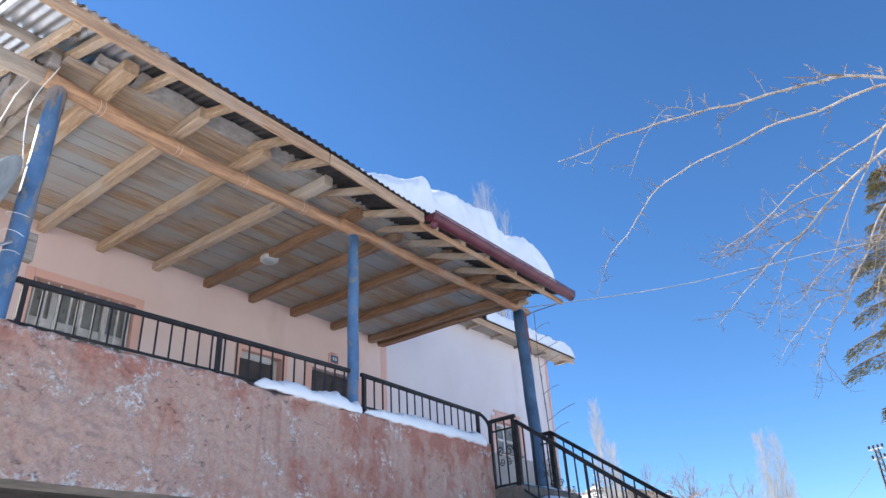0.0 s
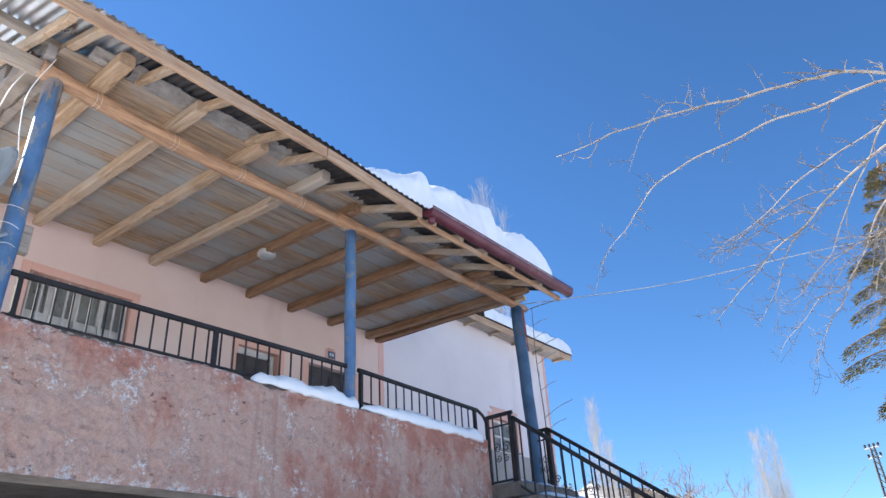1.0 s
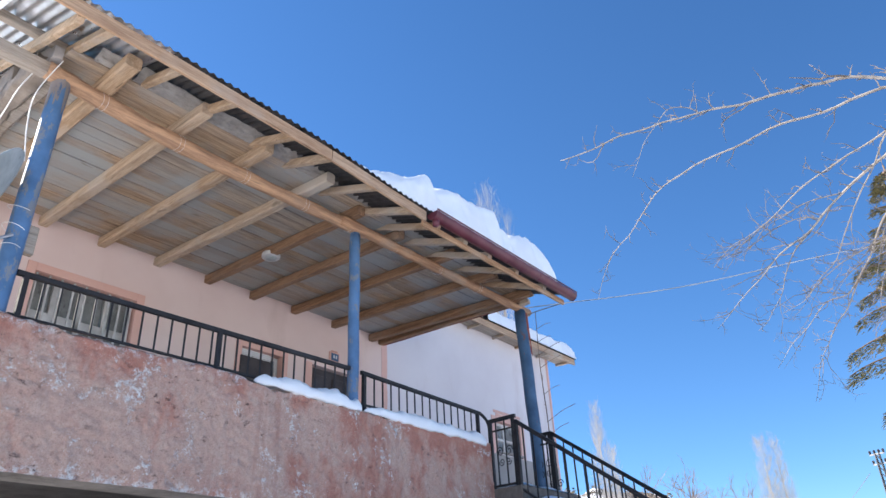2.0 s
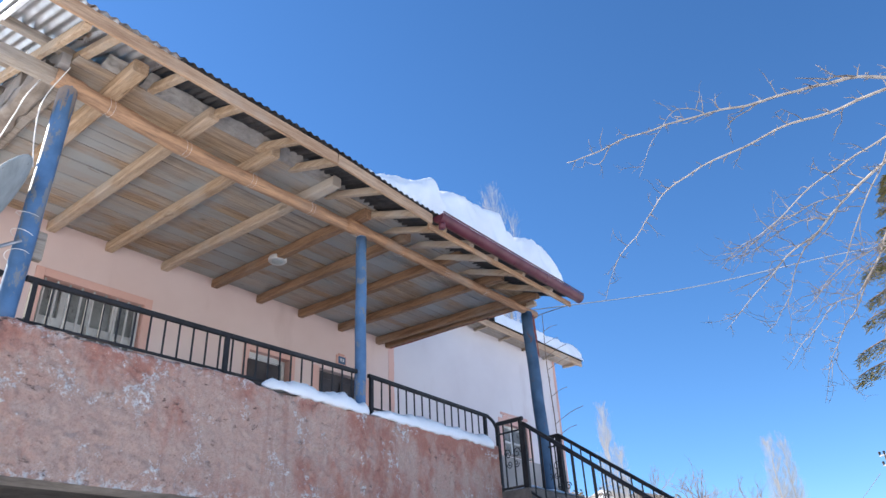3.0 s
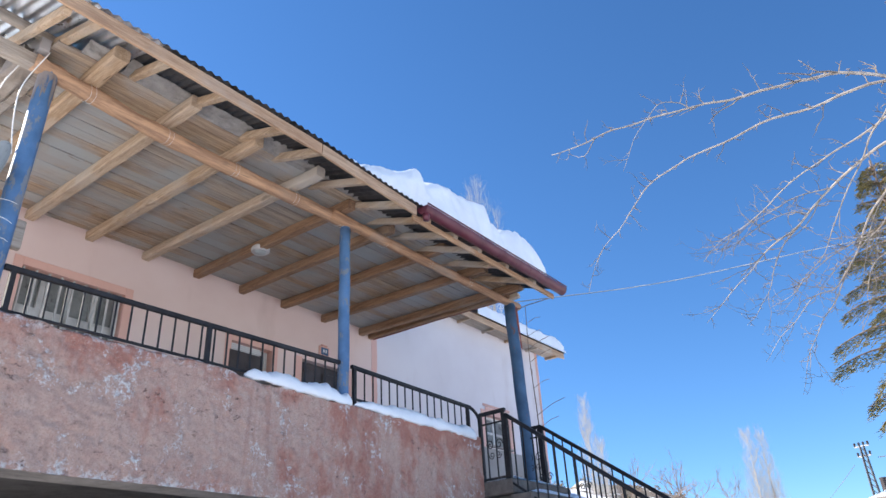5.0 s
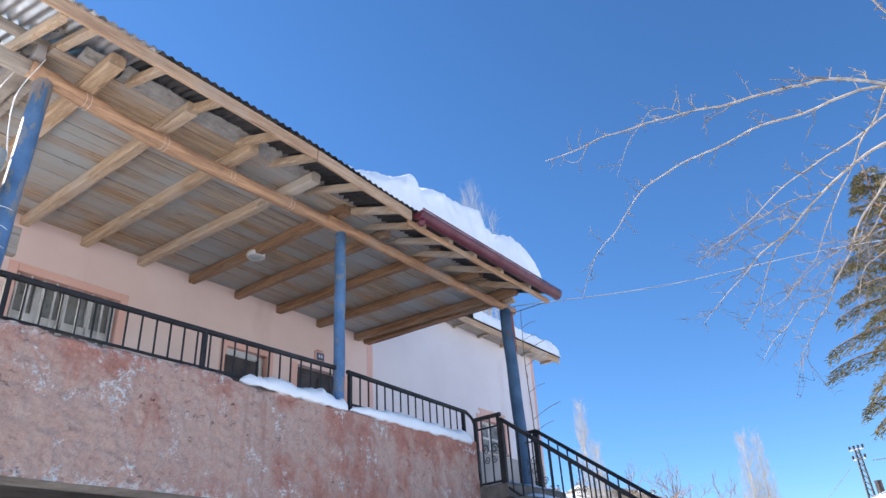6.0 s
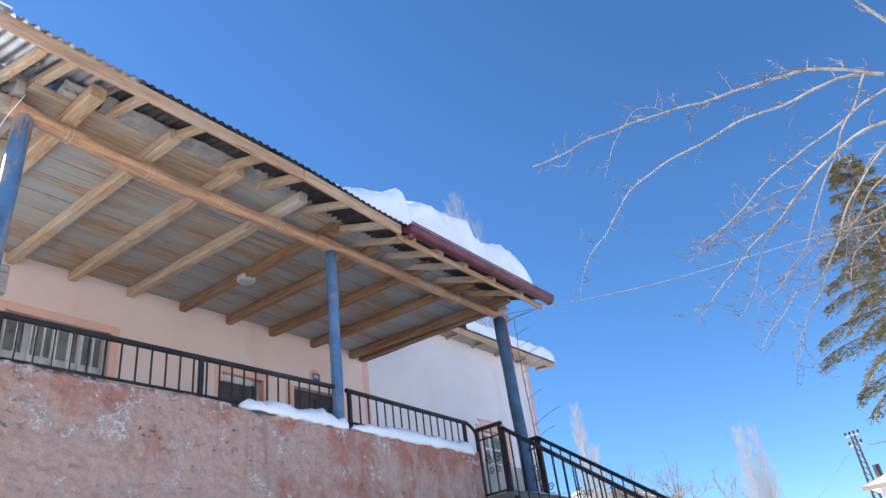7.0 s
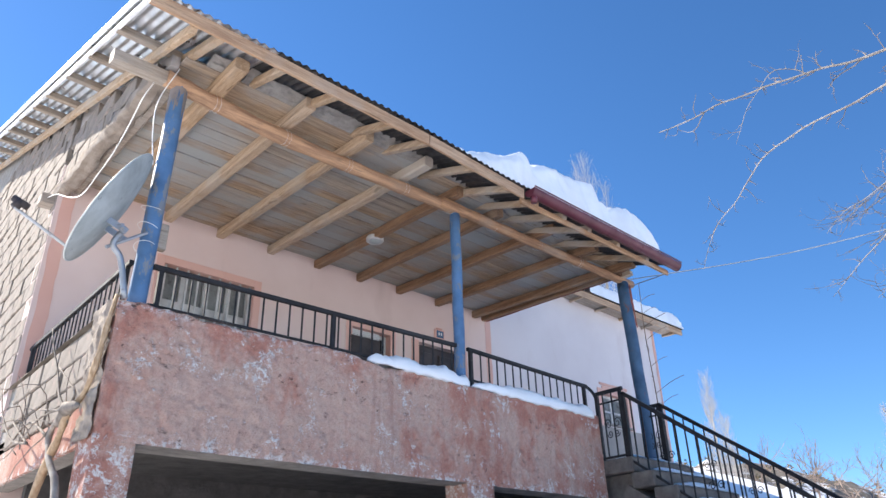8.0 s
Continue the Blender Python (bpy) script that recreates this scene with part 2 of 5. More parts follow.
BLACK = mat_paint("black_railing_paint", (0.010, 0.0085, 0.0095), (0.05, 0.033, 0.03), 0.62, 0.7)
MAROON = mat_paint("maroon_enamel", (0.085, 0.014, 0.022), (0.05, 0.01, 0.015), 0.35, 0.75)
SNOW = mat_snow()
GROUND = mat_ground()
HILL = mat_hill()
GALV = mat_metal("galvanised_sheet", (0.62, 0.63, 0.65), 0.33)
SHEET_D = mat_metal("dull_roofing_sheet", (0.11, 0.105, 0.105), 0.6)
ALU = mat_paint("white_metal_flashing", (0.72, 0.73, 0.74), (0.45, 0.45, 0.46), 0.4, 0.72)
DISH = mat_paint("grey_dish_paint", (0.31, 0.335, 0.33), (0.13, 0.13, 0.125), 0.5, 0.62)
STEEL = mat_metal("zinc_tube", (0.42, 0.43, 0.45), 0.4)
OLDSTEEL = mat_metal("dull_galvanised_steel", (0.16, 0.17, 0.18), 0.7)
WHITE = mat_paint("white_plastic", (0.72, 0.72, 0.70), (0.5, 0.49, 0.47), 0.45, 0.75)
# white paint with the porch shade mixed into its colour as grey
FRAME_P = mat_paint("shade_greyed_white_paint", (0.43, 0.42, 0.405), (0.30, 0.28, 0.26), 0.55, 0.64)
GLASS = mat_glass("window_glass")
# opaque pane; its grey paints in the reflection and the curtain behind
GLASS_L = mat_paint("curtain_and_reflection_grey", (0.15, 0.155, 0.15), (0.10, 0.10, 0.10), 0.25, 0.6)
DARK = mat_paint("dark_brown_door_paint", (0.03, 0.022, 0.022), (0.06, 0.04, 0.04), 0.5)
CURTAIN = mat_plaster("pale_curtain_cloth", (0.60, 0.60, 0.60), (0.72, 0.72, 0.72), (0.5, 0.5, 0.5))
BARK = mat_bark("pale_smooth_bark", (0.26, 0.22, 0.185), (0.47, 0.415, 0.36))
SPUR = mat_bark("greyish_spur_bark", (0.12, 0.098, 0.082), (0.31, 0.265, 0.225))
LIMB = mat_bark("grey_bough_bark", (0.20, 0.17, 0.145), (0.38, 0.335, 0.29))
TWIG = mat_bark("brown_twig_bark", (0.12, 0.08, 0.06), (0.28, 0.2, 0.15))
VINE = mat_bark("peeling_vine_bark", (0.28, 0.18, 0.10), (0.52, 0.38, 0.25), 30)
ORCHARD = mat_bark("brown_orchard_bark", (0.22, 0.15, 0.11), (0.40, 0.31, 0.25), 6)
POPLAR = mat_bark("whitish_poplar_bark", (0.44, 0.38, 0.32), (0.66, 0.60, 0.53), 4)
CEDAR = mat_leaf("cedar_needles", (0.09, 0.095, 0.04), (0.33, 0.27, 0.12))
SCRUB = mat_leaf("dry_scrub", (0.06, 0.06, 0.035), (0.16, 0.12, 0.07))
CABLE = mat_paint("pale_cable_sheath", (0.62, 0.60, 0.57), (0.4, 0.38, 0.35), 0.5)
CABLE_M = mat_paint("grey_cable_sheath", (0.33, 0.32, 0.31), (0.2, 0.19, 0.18), 0.5)
CABLE_D = mat_paint("dark_cable_sheath", (0.10, 0.09, 0.09), (0.2, 0.18, 0.16), 0.5)


# ---------------- mesh helpers ----------------
class Geo:
    """Vertices and faces of one mesh."""

    def __init__(self):
        self.v, self.f = [], []

    def add(self, vs, fs):
        k = len(self.v)
        self.v += [tuple(p) for p in vs]
        self.f += [tuple(i + k for i in f) for f in fs]
        return self

    def box(self, x0, x1, y0, y1, z0, z1, c=0.0):
        if c <= 0:
            vs = [(x, y, z) for x in (x0, x1) for y in (y0, y1) for z in (z0, z1)]
            return self.add(vs, [(0, 1, 3, 2), (4, 6, 7, 5), (0, 4, 5, 1), (2, 3, 7, 6), (0, 2, 6, 4), (1, 5, 7, 3)])
        b = bmesh.new()
        m = Matrix.Translation(((x0 + x1) / 2, (y0 + y1) / 2, (z0 + z1) / 2)) @ Matrix.Diagonal((x1 - x0, y1 - y0, z1 - z0, 1))
        bmesh.ops.create_cube(b, size=1, matrix=m)
        bmesh.ops.bevel(b, geom=b.edges[:], offset=c, segments=1, affect='EDGES')
        b.verts.index_update()
        self.add([p.co[:] for p in b.verts], [[q.index for q in f.verts] for f in b.faces])
        b.free()
        return self

    def bar(self, a, b, w, h, up=(0, 0, 1), c=0.0, wob=0.0):
        """A squared timber or bar from a to b, w across and h high."""
        a, b = Vector(a), Vector(b)
        d = (b - a).normalized()
        s = d.cross(Vector(up)).normalized()
        u = s.cross(d)
        n = 7 if wob else 2
        prof = [(-1, -1), (1, -1), (1, 1), (-1, 1)]
        if c:
            e = 1 - 2 * c / min(w, h)
            prof = [(-e, -1), (e, -1), (1, -e), (1, e), (e, 1), (-e, 1), (-1, e), (-1, -e)]
        vs = []
        for i in range(n):
            p = a.lerp(b, i / (n - 1))
            k = Vector((noise.noise(p * 1.3), noise.noise(p * 1.3 + Vector((7, 0, 0))), 0)) * wob
            sc = 1 + wob * 3 * noise.noise(p * 0.9 + Vector((3, 3, 3)))
            vs += [p + s * (x * w / 2 * sc + k.x) + u * (y * h / 2 * sc + k.y) for x, y in prof]
        return self.rings(vs, len(prof), n)

    def rings(self, vs, m, n, caps=True):
        fs = [(i * m + j, i * m + (j + 1) % m, (i + 1) * m + (j + 1) % m, (i + 1) * m + j) for i in range(n - 1) for j in range(m)]
        if caps:
            fs += [tuple(range(m - 1, -1, -1)), tuple(range((n - 1) * m, n * m))]
        return self.add(vs, fs)

    def tube(self, pts, r, m=8, rough=0.0):
        """A round tube through pts; r is a radius or one per point."""
        pts = [Vector(p) for p in pts]
        n = len(pts)
        rs = [r] * n if not hasattr(r, "__len__") else r
        vs, s = [], None
        for i, p in enumerate(pts):
            d = (pts[min(i + 1, n - 1)] - pts[max(i - 1, 0)]).normalized()
            if s is None:
                s = d.orthogonal().normalized()
            s = (s - d * s.dot(d)).normalized()
            u = d.cross(s)
            for j in range(m):
                a = 2 * math.pi * j / m
                k = rs[i] * (1 + rough * noise.noise(p * 9 + Vector((j, 0, 0))))
                vs.append(p + (s * math.cos(a) + u * math.sin(a)) * k)
        return self.rings(vs, m, n)

    def sheet(self, fn, nu, nv):
        vs = [fn(i / nu, j / nv) for i in range(nu + 1) for j in range(nv + 1)]
        return self.add(vs, [(i * (nv + 1) + j, (i + 1) * (nv + 1) + j, (i + 1) * (nv + 1) + j + 1, i * (nv + 1) + j + 1) for i in range(nu) for j in range(nv)])

    def mesh(self, name, mat, smooth=False):
        me = bpy.data.meshes.new(name)
        me.from_pydata(self.v, [], self.f)
        me.materials.append(mat)
        b = bmesh.new()
        b.from_mesh(me)
        bmesh.ops.recalc_face_normals(b, faces=b.faces[:])
        b.to_mesh(me)
        b.free()
        if smooth:
            me.polygons.foreach_set("use_smooth", [True] * len(me.polygons))
        me.update()
        return me


def part(name, geo, mat, parent=None, label="", smooth=False, at=None):
    ob = new(name, geo if isinstance(geo, bpy.types.Mesh) else geo.mesh(name, mat, smooth))
    if parent is not None:
        ob.parent = parent
    if at is not None:
        ob.matrix_basis = at
    return tagged(ob, label)


def thing(name, label, category, group="", kind=""):
    ob = new(name)
    ob.empty_display_size = 0.1
    return tagged(ob, label, category, group, kind)


def solid(name, geo, mat, label, category="", group="", kind="", smooth=False):
    return tagged(part(name, geo, mat, None, "", smooth), label, category, group, kind)


def curve(ctrl, n=24):
    """Points along a smooth line through the control points."""
    c = [Vector(p) for p in ctrl]
    c = [2 * c[0] - c[1]] + c + [2 * c[-1] - c[-2]]
    out, m = [], len(c) - 3
    for i in range(n + 1):
        s = min(i / n * m, m - 1e-6)
        k, u = int(s), s - int(s)
        a, b, d, e = c[k:k + 4]
        out.append(0.5 * ((2 * b) + (d - a) * u + (2 * a - 5 * b + 4 * d - e) * u * u + (3 * b - a - 3 * d + e) * u ** 3))
    return out


def spot(az, el, dist):
    """A place as seen from where the film stands."""
    a, e = radians(az), radians(el)
    return Vector((-1.3 + dist * math.sin(a), -4.7 + dist * math.cos(a), 1.5 + dist * math.tan(e)))


def lerp(a, b, u):
    return a + (b - a) * u


def steps(u, stops):
    for (a, va), (b, vb) in zip(stops, stops[1:]):
        if u <= b:
            return va + (vb - va) * max(0.0, (u - a) / (b - a))
    return stops[-1][1]


# ---------------- plan ----------------
D = 2.78            # back wall of the porch
XR = 11.5           # far corner of the house
X_END = 5.3         # end of the parapet
FLOOR = 2.85        # balcony floor
SLOPE = 0.357
EAVE_Y, EAVE_Z = -0.72, 5.36
X_VERGE, X_ROOF = -0.41, 6.30


def smooth(a, b, x):
    u = min(1, max(0, (x - a) / (b - a)))
    return u * u * (3 - 2 * u)


def roof_z(x, y):
    return EAVE_Z + 0.04 - 0.012 * x + SLOPE * (y - EAVE_Y) - 0.08 * smooth(1.8, 3.5, x) * (1 - smooth(-0.6, 2.6, y))


# ---------------- ground and distance ----------------
def ground_z(r, az):
    bank = steps(az, [(-180, 0.2), (20, 3.0), (50, 6.0), (60, 5.8), (62.7, 5.35), (65.2, 5.0), (67.6, 4.5), (80, 1.8), (110, 0.4), (180, 0.2)])
    p = Vector((r * math.sin(radians(az)), r * math.cos(radians(az)), 0))
    n = noise.noise(p * 0.12) * 0.35 * smooth(14, 30, r)
    return smooth(21, 27, r) * bank + n + (smooth(30, 80, r) * 2.0 if az > -90 else 0)


def build_ground():
    g = Geo()
    na, rads = 240, [0.01] + [1.17 ** k for k in range(0, 52)]
    for r in rads:
        for i in range(na):
            az = -180 + 360 * i / na
            a = radians(az)
            g.v.append((-1.4 + r * math.sin(a), -4.65 + r * math.cos(a), ground_z(r, az)))
    for k in range(len(rads) - 1):
        for i in range(na):
            j = (i + 1) % na
            g.f.append((k * na + i, k * na + j, (k + 1) * na + j, (k + 1) * na + i))
    solid("ground", g, GROUND, "snow-covered yard and fields with bare earth patches", "ground", kind="structure", smooth=True)


def build_hill():
    g = Geo()

    def fn(u, v):
        az = lerp(40, 112, u)
        crest = steps(az, [(40, 10.5), (60, 9.4), (64, 9.0), (68, 8.2), (73, 6.2), (81, 4.6), (112, 3.6)])
        r = lerp(110, 230, v)
        top = math.tan(radians(crest)) * 180
        p = Vector((u * 60, v * 8, 0))
        h = top * math.sin(min(1.0, v * 1.6) * math.pi / 2) * (1 if v < 0.63 else 1 - 0.6 * (v - 0.63)) + 1.5 * noise.noise(p) + 0.7 * noise.noise(p * 3.1)
        q = spot(az, 0, r)
        return (q.x, q.y, h if v > 0 else -3)
    g.sheet(fn, 160, 26)
    hill = solid("hillside", g, HILL, "distant snow-streaked hillside covered with dry scrub", "hill", kind="structure", smooth=True)
    rng = random.Random(4)
    s = Geo()
    for _ in range(520):
        u, v = rng.random(), rng.uniform(0.12, 0.62) ** 0.8
        p = Vector(fn(u, v))
        rad = rng.uniform(0.5, 1.5)
        clump(s, rng, p + Vector((0, 0, rad * 0.4)), rad, 7, 0.7)
    solid("hillside_scrub", s, SCRUB, "dark scrub bushes dotted over the snowy hillside", "bushes", kind="stuff")


def clump(g, rng, c, rad, n, size):
    """A loose clump of small leaf-like pieces round c."""
    for _ in range(n):
        d = Vector((rng.gauss(0, 1), rng.gauss(0, 1), rng.gauss(0, 0.7)))
        d = d.normalized() * rad * rng.uniform(0.3, 1)
        a = Vector((rng.gauss(0, 1), rng.gauss(0, 1), rng.gauss(0, 1))).normalized() * size * rad
        b = a.orthogonal().normalized() * size * rad * 0.6
        p = c + d
        g.add([p - a * 0.5, p + b * 0.5, p + a * 0.5, p - b * 0.5], [(0, 1, 2, 3)])


# ---------------- the house ----------------
house = thing("house", "two-storey pink rendered village house with timber porch", "house")


def wall_with_openings(x0, x1, z0, z1, y0, y1, holes):
    """One wall along x with rectangular holes (x0, x1, z0, z1) through it."""
    g = Geo()
    xs = sorted({x0, x1, *[h[0] for h in holes], *[h[1] for h in holes]})
    zs = sorted({z0, z1, *[h[2] for h in holes], *[h[3] for h in holes]})
    nx, nz = len(xs), len(zs)
    g.v = [(x, y, z) for y in (y0, y1) for x in xs for z in zs]
    idx = lambda s, i, j: s * nx * nz + i * nz + j

    def full(i, j):
        if not (0 <= i < nx - 1 and 0 <= j < nz - 1):
            return False
        a, c = (xs[i] + xs[i + 1]) / 2, (zs[j] + zs[j + 1]) / 2
        return not any(h[0] <= a <= h[1] and h[2] <= c <= h[3] for h in holes)
    for i in range(nx - 1):
        for j in range(nz - 1):
            if not full(i, j):
                continue
            for s in (0, 1):
                g.f.append((idx(s, i, j), idx(s, i + 1, j), idx(s, i + 1, j + 1), idx(s, i, j + 1)))
            for di, dj, p, q in ((-1, 0, (i, j), (i, j + 1)), (1, 0, (i + 1, j), (i + 1, j + 1)), (0, -1, (i, j), (i + 1, j)), (0, 1, (i, j + 1), (i + 1, j + 1))):
                if not full(i + di, j + dj):
                    g.f.append((idx(0, *p), idx(0, *q), idx(1, *q), idx(1, *p)))
    return g


W1 = (1.22, 2.36, 3.95, 5.05)
W2 = (3.84, 4.50, 4.05, 4.89)
DOOR = (5.02, 5.86, 2.9, 4.92)
W3 = (9.42, 10.18, 4.33, 4.88)
part("back_wall", wall_with_openings(0, 6.47, 0.0, 5.86, D, D + 0.25, [W1, W2, DOOR]), PINK, house, "pale pink plastered wall under the porch")
part("far_wall", wall_with_openings(6.47, XR, 0.0, 6.62, D, D + 0.25, [W3]), WHITE_W, house, "whitish plastered wall beside the porch")
part("wall_base", wall_with_openings(6.6, XR - 0.06, 0.0, 4.27, D - 0.02, D, []), DADO, house, "grey cement dado")
def strip(x0, x1, z0, z1):
    """A hand-painted border with wavering edges, a few millimetres proud of the wall."""
    g, n = Geo(), 40
    for i in range(n + 1):
        z = lerp(z0, z1, i / n)
        a = x0 + (0.018 * noise.noise(Vector((x0, 0, z * 3))) if x0 > 0 else 0)
        b = x1 + 0.022 * noise.noise(Vector((x1, 5, z * 3))) + 0.01 * noise.noise(Vector((x1, 5, z * 11)))
        g.v += [(a, D - 0.005, z), (b, D - 0.005, z), (b, D + 0.02, z), (a, D + 0.02, z)]
        if i:
            k = (i - 1) * 4
            g.f += [(k + j, k + (j + 1) % 4, k + 4 + (j + 1) % 4, k + 4 + j) for j in range(4)]
    g.f += [(0, 1, 2, 3), (n * 4, n * 4 + 1, n * 4 + 2, n * 4 + 3)]
    part("corner_strip", g, TRIM, house, "salmon painted strip")


strip(6.43, 6.54, 2.9, 5.66)
strip(XR - 0.07, XR + 0.003, 2.9, 6.55)
strip(0.045, 0.17, 2.9, 5.50)
part("end_wall", Geo().box(XR - 0.25, XR, D + 0.25, 9.0, 0, 6.6), WHITE_W, house)
part("rear_wall", Geo().box(0, XR, 9.0, 9.25, 0, 6.3), WHITE_W, house)


def window(hole, sashes, bars=0, glass=GLASS, trim=0.09, arch=False, transom=(0.32, 0.28)):
    x0, x1, z0, z1 = hole
    w = part("window", Geo().box(x0 - 0.003, x1 + 0.003, D + 0.19, D + 0.21, z0, z1 + 0.003), DARK, house, "white framed window with salmon painted surround")
    t = trim
    sg = Geo()
    sg.box(x0 - t, x0 + 0.003, D - 0.014, D + 0.10, z0 - t, z1 + t * (0.6 if arch else 1), 0.004)
    sg.box(x1 - 0.003, x1 + t, D - 0.014, D + 0.10, z0 - t, z1 + t * (0.6 if arch else 1), 0.004)
    sg.box(x0 + 0.003, x1 - 0.003, D - 0.013, D + 0.10, z1 - 0.003, z1 + t, 0.004)
    if arch:
        sg.box(x0 - t * 0.5, x1 + t * 0.5, D - 0.012, D + 0.10, z1 + t, z1 + t * 1.5, 0.02)
    part("surround", sg, TRIM, w, "salmon painted surround")
    part("sill", Geo().box(x0 - 0.03, x1 + 0.03, D - 0.05, D + 0.16, z0 - 0.04, z0, 0.006), CONCRETE, w)
    f = 0.05
    fg = Geo()
    fg.box(x0 - 0.003, x0 + f, D + 0.103, D + 0.16, z0, z1 + 0.003, 0.004).box(x1 - f, x1 + 0.003, D + 0.103, D + 0.16, z0, z1 + 0.003, 0.004)
    fg.box(x0 + f, x1 - f, D + 0.10, D + 0.16, z1 - f, z1, 0.004).box(x0 + f, x1 - f, D + 0.10, D + 0.16, z0, z0 + f, 0.004)
    for i in range(1, sashes):
        xm = lerp(x0, x1, i / sashes)
        fg.box(xm - 0.03, xm + 0.03, D + 0.10, D + 0.16, z0 + f, z1 - f, 0.004)
    fg.box(x0 + f, x1 - f, D + 0.10, D + 0.158, z1 - transom[0], z1 - transom[1], 0.004)
    part("window_frame", fg, FRAME_P, w, "white painted frame, greyed to stand for porch shade")
    for i in range(sashes):
        a, b = lerp(x0, x1, i / sashes) + f * 0.8, lerp(x0, x1, (i + 1) / sashes) - f * 0.8
        part("pane", Geo().box(a, b, D + 0.13, D + 0.136, z0 + f, z1 - transom[0]), glass, w, "reflecting glass pane")
        part("pane", Geo().box(a, b, D + 0.13, D + 0.136, z1 - transom[1], z1 - f), glass, w, "reflecting glass pane")
    for i in range(bars):
        x = lerp(x0 + 0.04, x1 - 0.04, i / (bars - 1))
        part("window_bar", Geo().box(x - 0.009, x + 0.009, D + 0.03, D + 0.05, z0, z1), FRAME_P, w, "white iron bar, greyed to stand for porch shade")
    return w


w1 = window(W1, 4, bars=9, glass=GLASS_L, transom=(0.48, 0.39))
w2 = window(W2, 2)
bl = Geo()
for i in range(7):
    bl.box(W2[0] + 0.03, W2[1] - 0.15, D + 0.06, D + 0.075, 4.79 + i * 0.026, 4.806 + i * 0.026)
part("blind", bl, CURTAIN, w2, "white slatted blind")
part("open_sash", Geo().box(W2[0] - 0.02, W2[0] + 0.46, D - 0.03, D + 0.03, 4.10, 4.76, 0.006), DARK, w2, "dark open sash")
w3 = window(W3, 2, trim=0.14, arch=True, glass=GLASS_L)
door = part("door", Geo().box(DOOR[0], DOOR[1], D + 0.10, D + 0.14, DOOR[2], DOOR[3]), DARK, house, "dark brown panelled door with salmon surround")
for i in range(2):
    for z0, z1 in ((3.0, 3.7), (3.8, 4.35), (4.45, 4.82)):
        a = DOOR[0] + 0.08 + i * 0.39
        part("panel", Geo().box(a, a + 0.3, D + 0.075, D + 0.10, z0, z1, 0.01), DARK, door)
part("door_handle", Geo().tube([(5.12, D + 0.04, 3.9), (5.24, D + 0.04, 3.9)], 0.01), STEEL, door, "metal lever handle")
dt = Geo().box(DOOR[0] - 0.13, DOOR[0] + 0.003, D - 0.014, D + 0.1, 2.9, DOOR[3] + 0.02, 0.004)
dt.box(DOOR[1] - 0.003, DOOR[1] + 0.13, D - 0.014, D + 0.1, 2.9, DOOR[3] + 0.02, 0.004)
part("surround", dt, TRIM, door, "salmon painted surround")
plate = part("number_plate", Geo().box(5.33, 5.53, D - 0.02, D + 0.02, 5.03, 5.19, 0.01), TRIM, house, "salmon painted surround of a small plate over the door")
part("plate_face", Geo().box(5.36, 5.50, D - 0.028, D - 0.02, 5.055, 5.165, 0.003), BLUE_D, plate, "dark blue enamel plate")
for k in range(2):
    part("plate_mark", Geo().box(5.395 + 0.045 * k, 5.42 + 0.045 * k, D - 0.031, D - 0.028, 5.09, 5.135), CURTAIN, plate, "pale bar")
part("plate_mount", Geo().box(5.37, 5.49, D - 0.025, D + 0.02, 5.19, 5.215, 0.01), TRIM, plate)


# parapet of the balcony: rough, uneven render
def build_parapet():
    g = Geo()
    n = 420

    def top(x):
        return 3.395 + 0.03 * noise.noise(Vector((x * 2.1, 0, 3))) + 0.02 * noise.noise(Vector((x * 9, 2, 0))) - 0.035 * smooth(1.9, 2.4, x)

    def front(x, z):
        p = Vector((x * 1.7, z * 1.7, 1))
        return 0.020 * noise.noise(p) + 0.010 * noise.noise(p * 6) + 0.009 * noise.noise(p * 14) + 0.006 * noise.noise(p * 31)

    def fn(u, v):
        x = lerp(0.0, X_END, u)
        t = top(x)
        if v < 0.72:
            z = lerp(2.44, t - 0.03, v / 0.72)
            return (x, front(x, z), z)
        w = (v - 0.72) / 0.28
        z = t - 0.03 * (1 - math.sin(min(1, w * 3) * math.pi / 2)) + 0.008 * noise.noise(Vector((x * 14, w * 5, 0)))
        if w > 0.9:
            z -= 0.4
        return (x, front(x, t) + 0.015 + 0.2 * w, z)
    g.sheet(fn, n, 110)
    g.box(0.02, X_END - 0.01, 0.05, 0.19, 2.51, 3.30)
    g.sheet(lambda u, v: (0.0 + 0.012 * noise.noise(Vector((u * 5, v * 9, 2))), lerp(0.0, 0.2, u) + front(0, lerp(2.44, top(0) - 0.03, v)) * (1 - u), lerp(2.44, top(0) - 0.01 * u, v)), 8, 40)
    g.sheet(lambda u, v: (X_END + 0.006 * noise.noise(Vector((u * 5, v * 4, 8))), lerp(0.0, 0.2, u), lerp(2.44, top(X_END) - 0.02 * (1 - u), v)), 6, 12)
    under = Geo().sheet(lambda u, v: (lerp(0, X_END, u), lerp(0.004, 0.19, v) + front(lerp(0, X_END, u), 2.44) * (1 - v), 2.44 + 0.004 * noise.noise(Vector((u * 40, v * 3, 5)))), n, 4)
    part("parapet_soffit", under, CONCRETE, house, "stained grey concrete underside of the parapet", smooth=True)
    part("parapet", g, STUCCO, house, "rough pink stuccoed parapet with lime stains", smooth=True)


build_parapet()


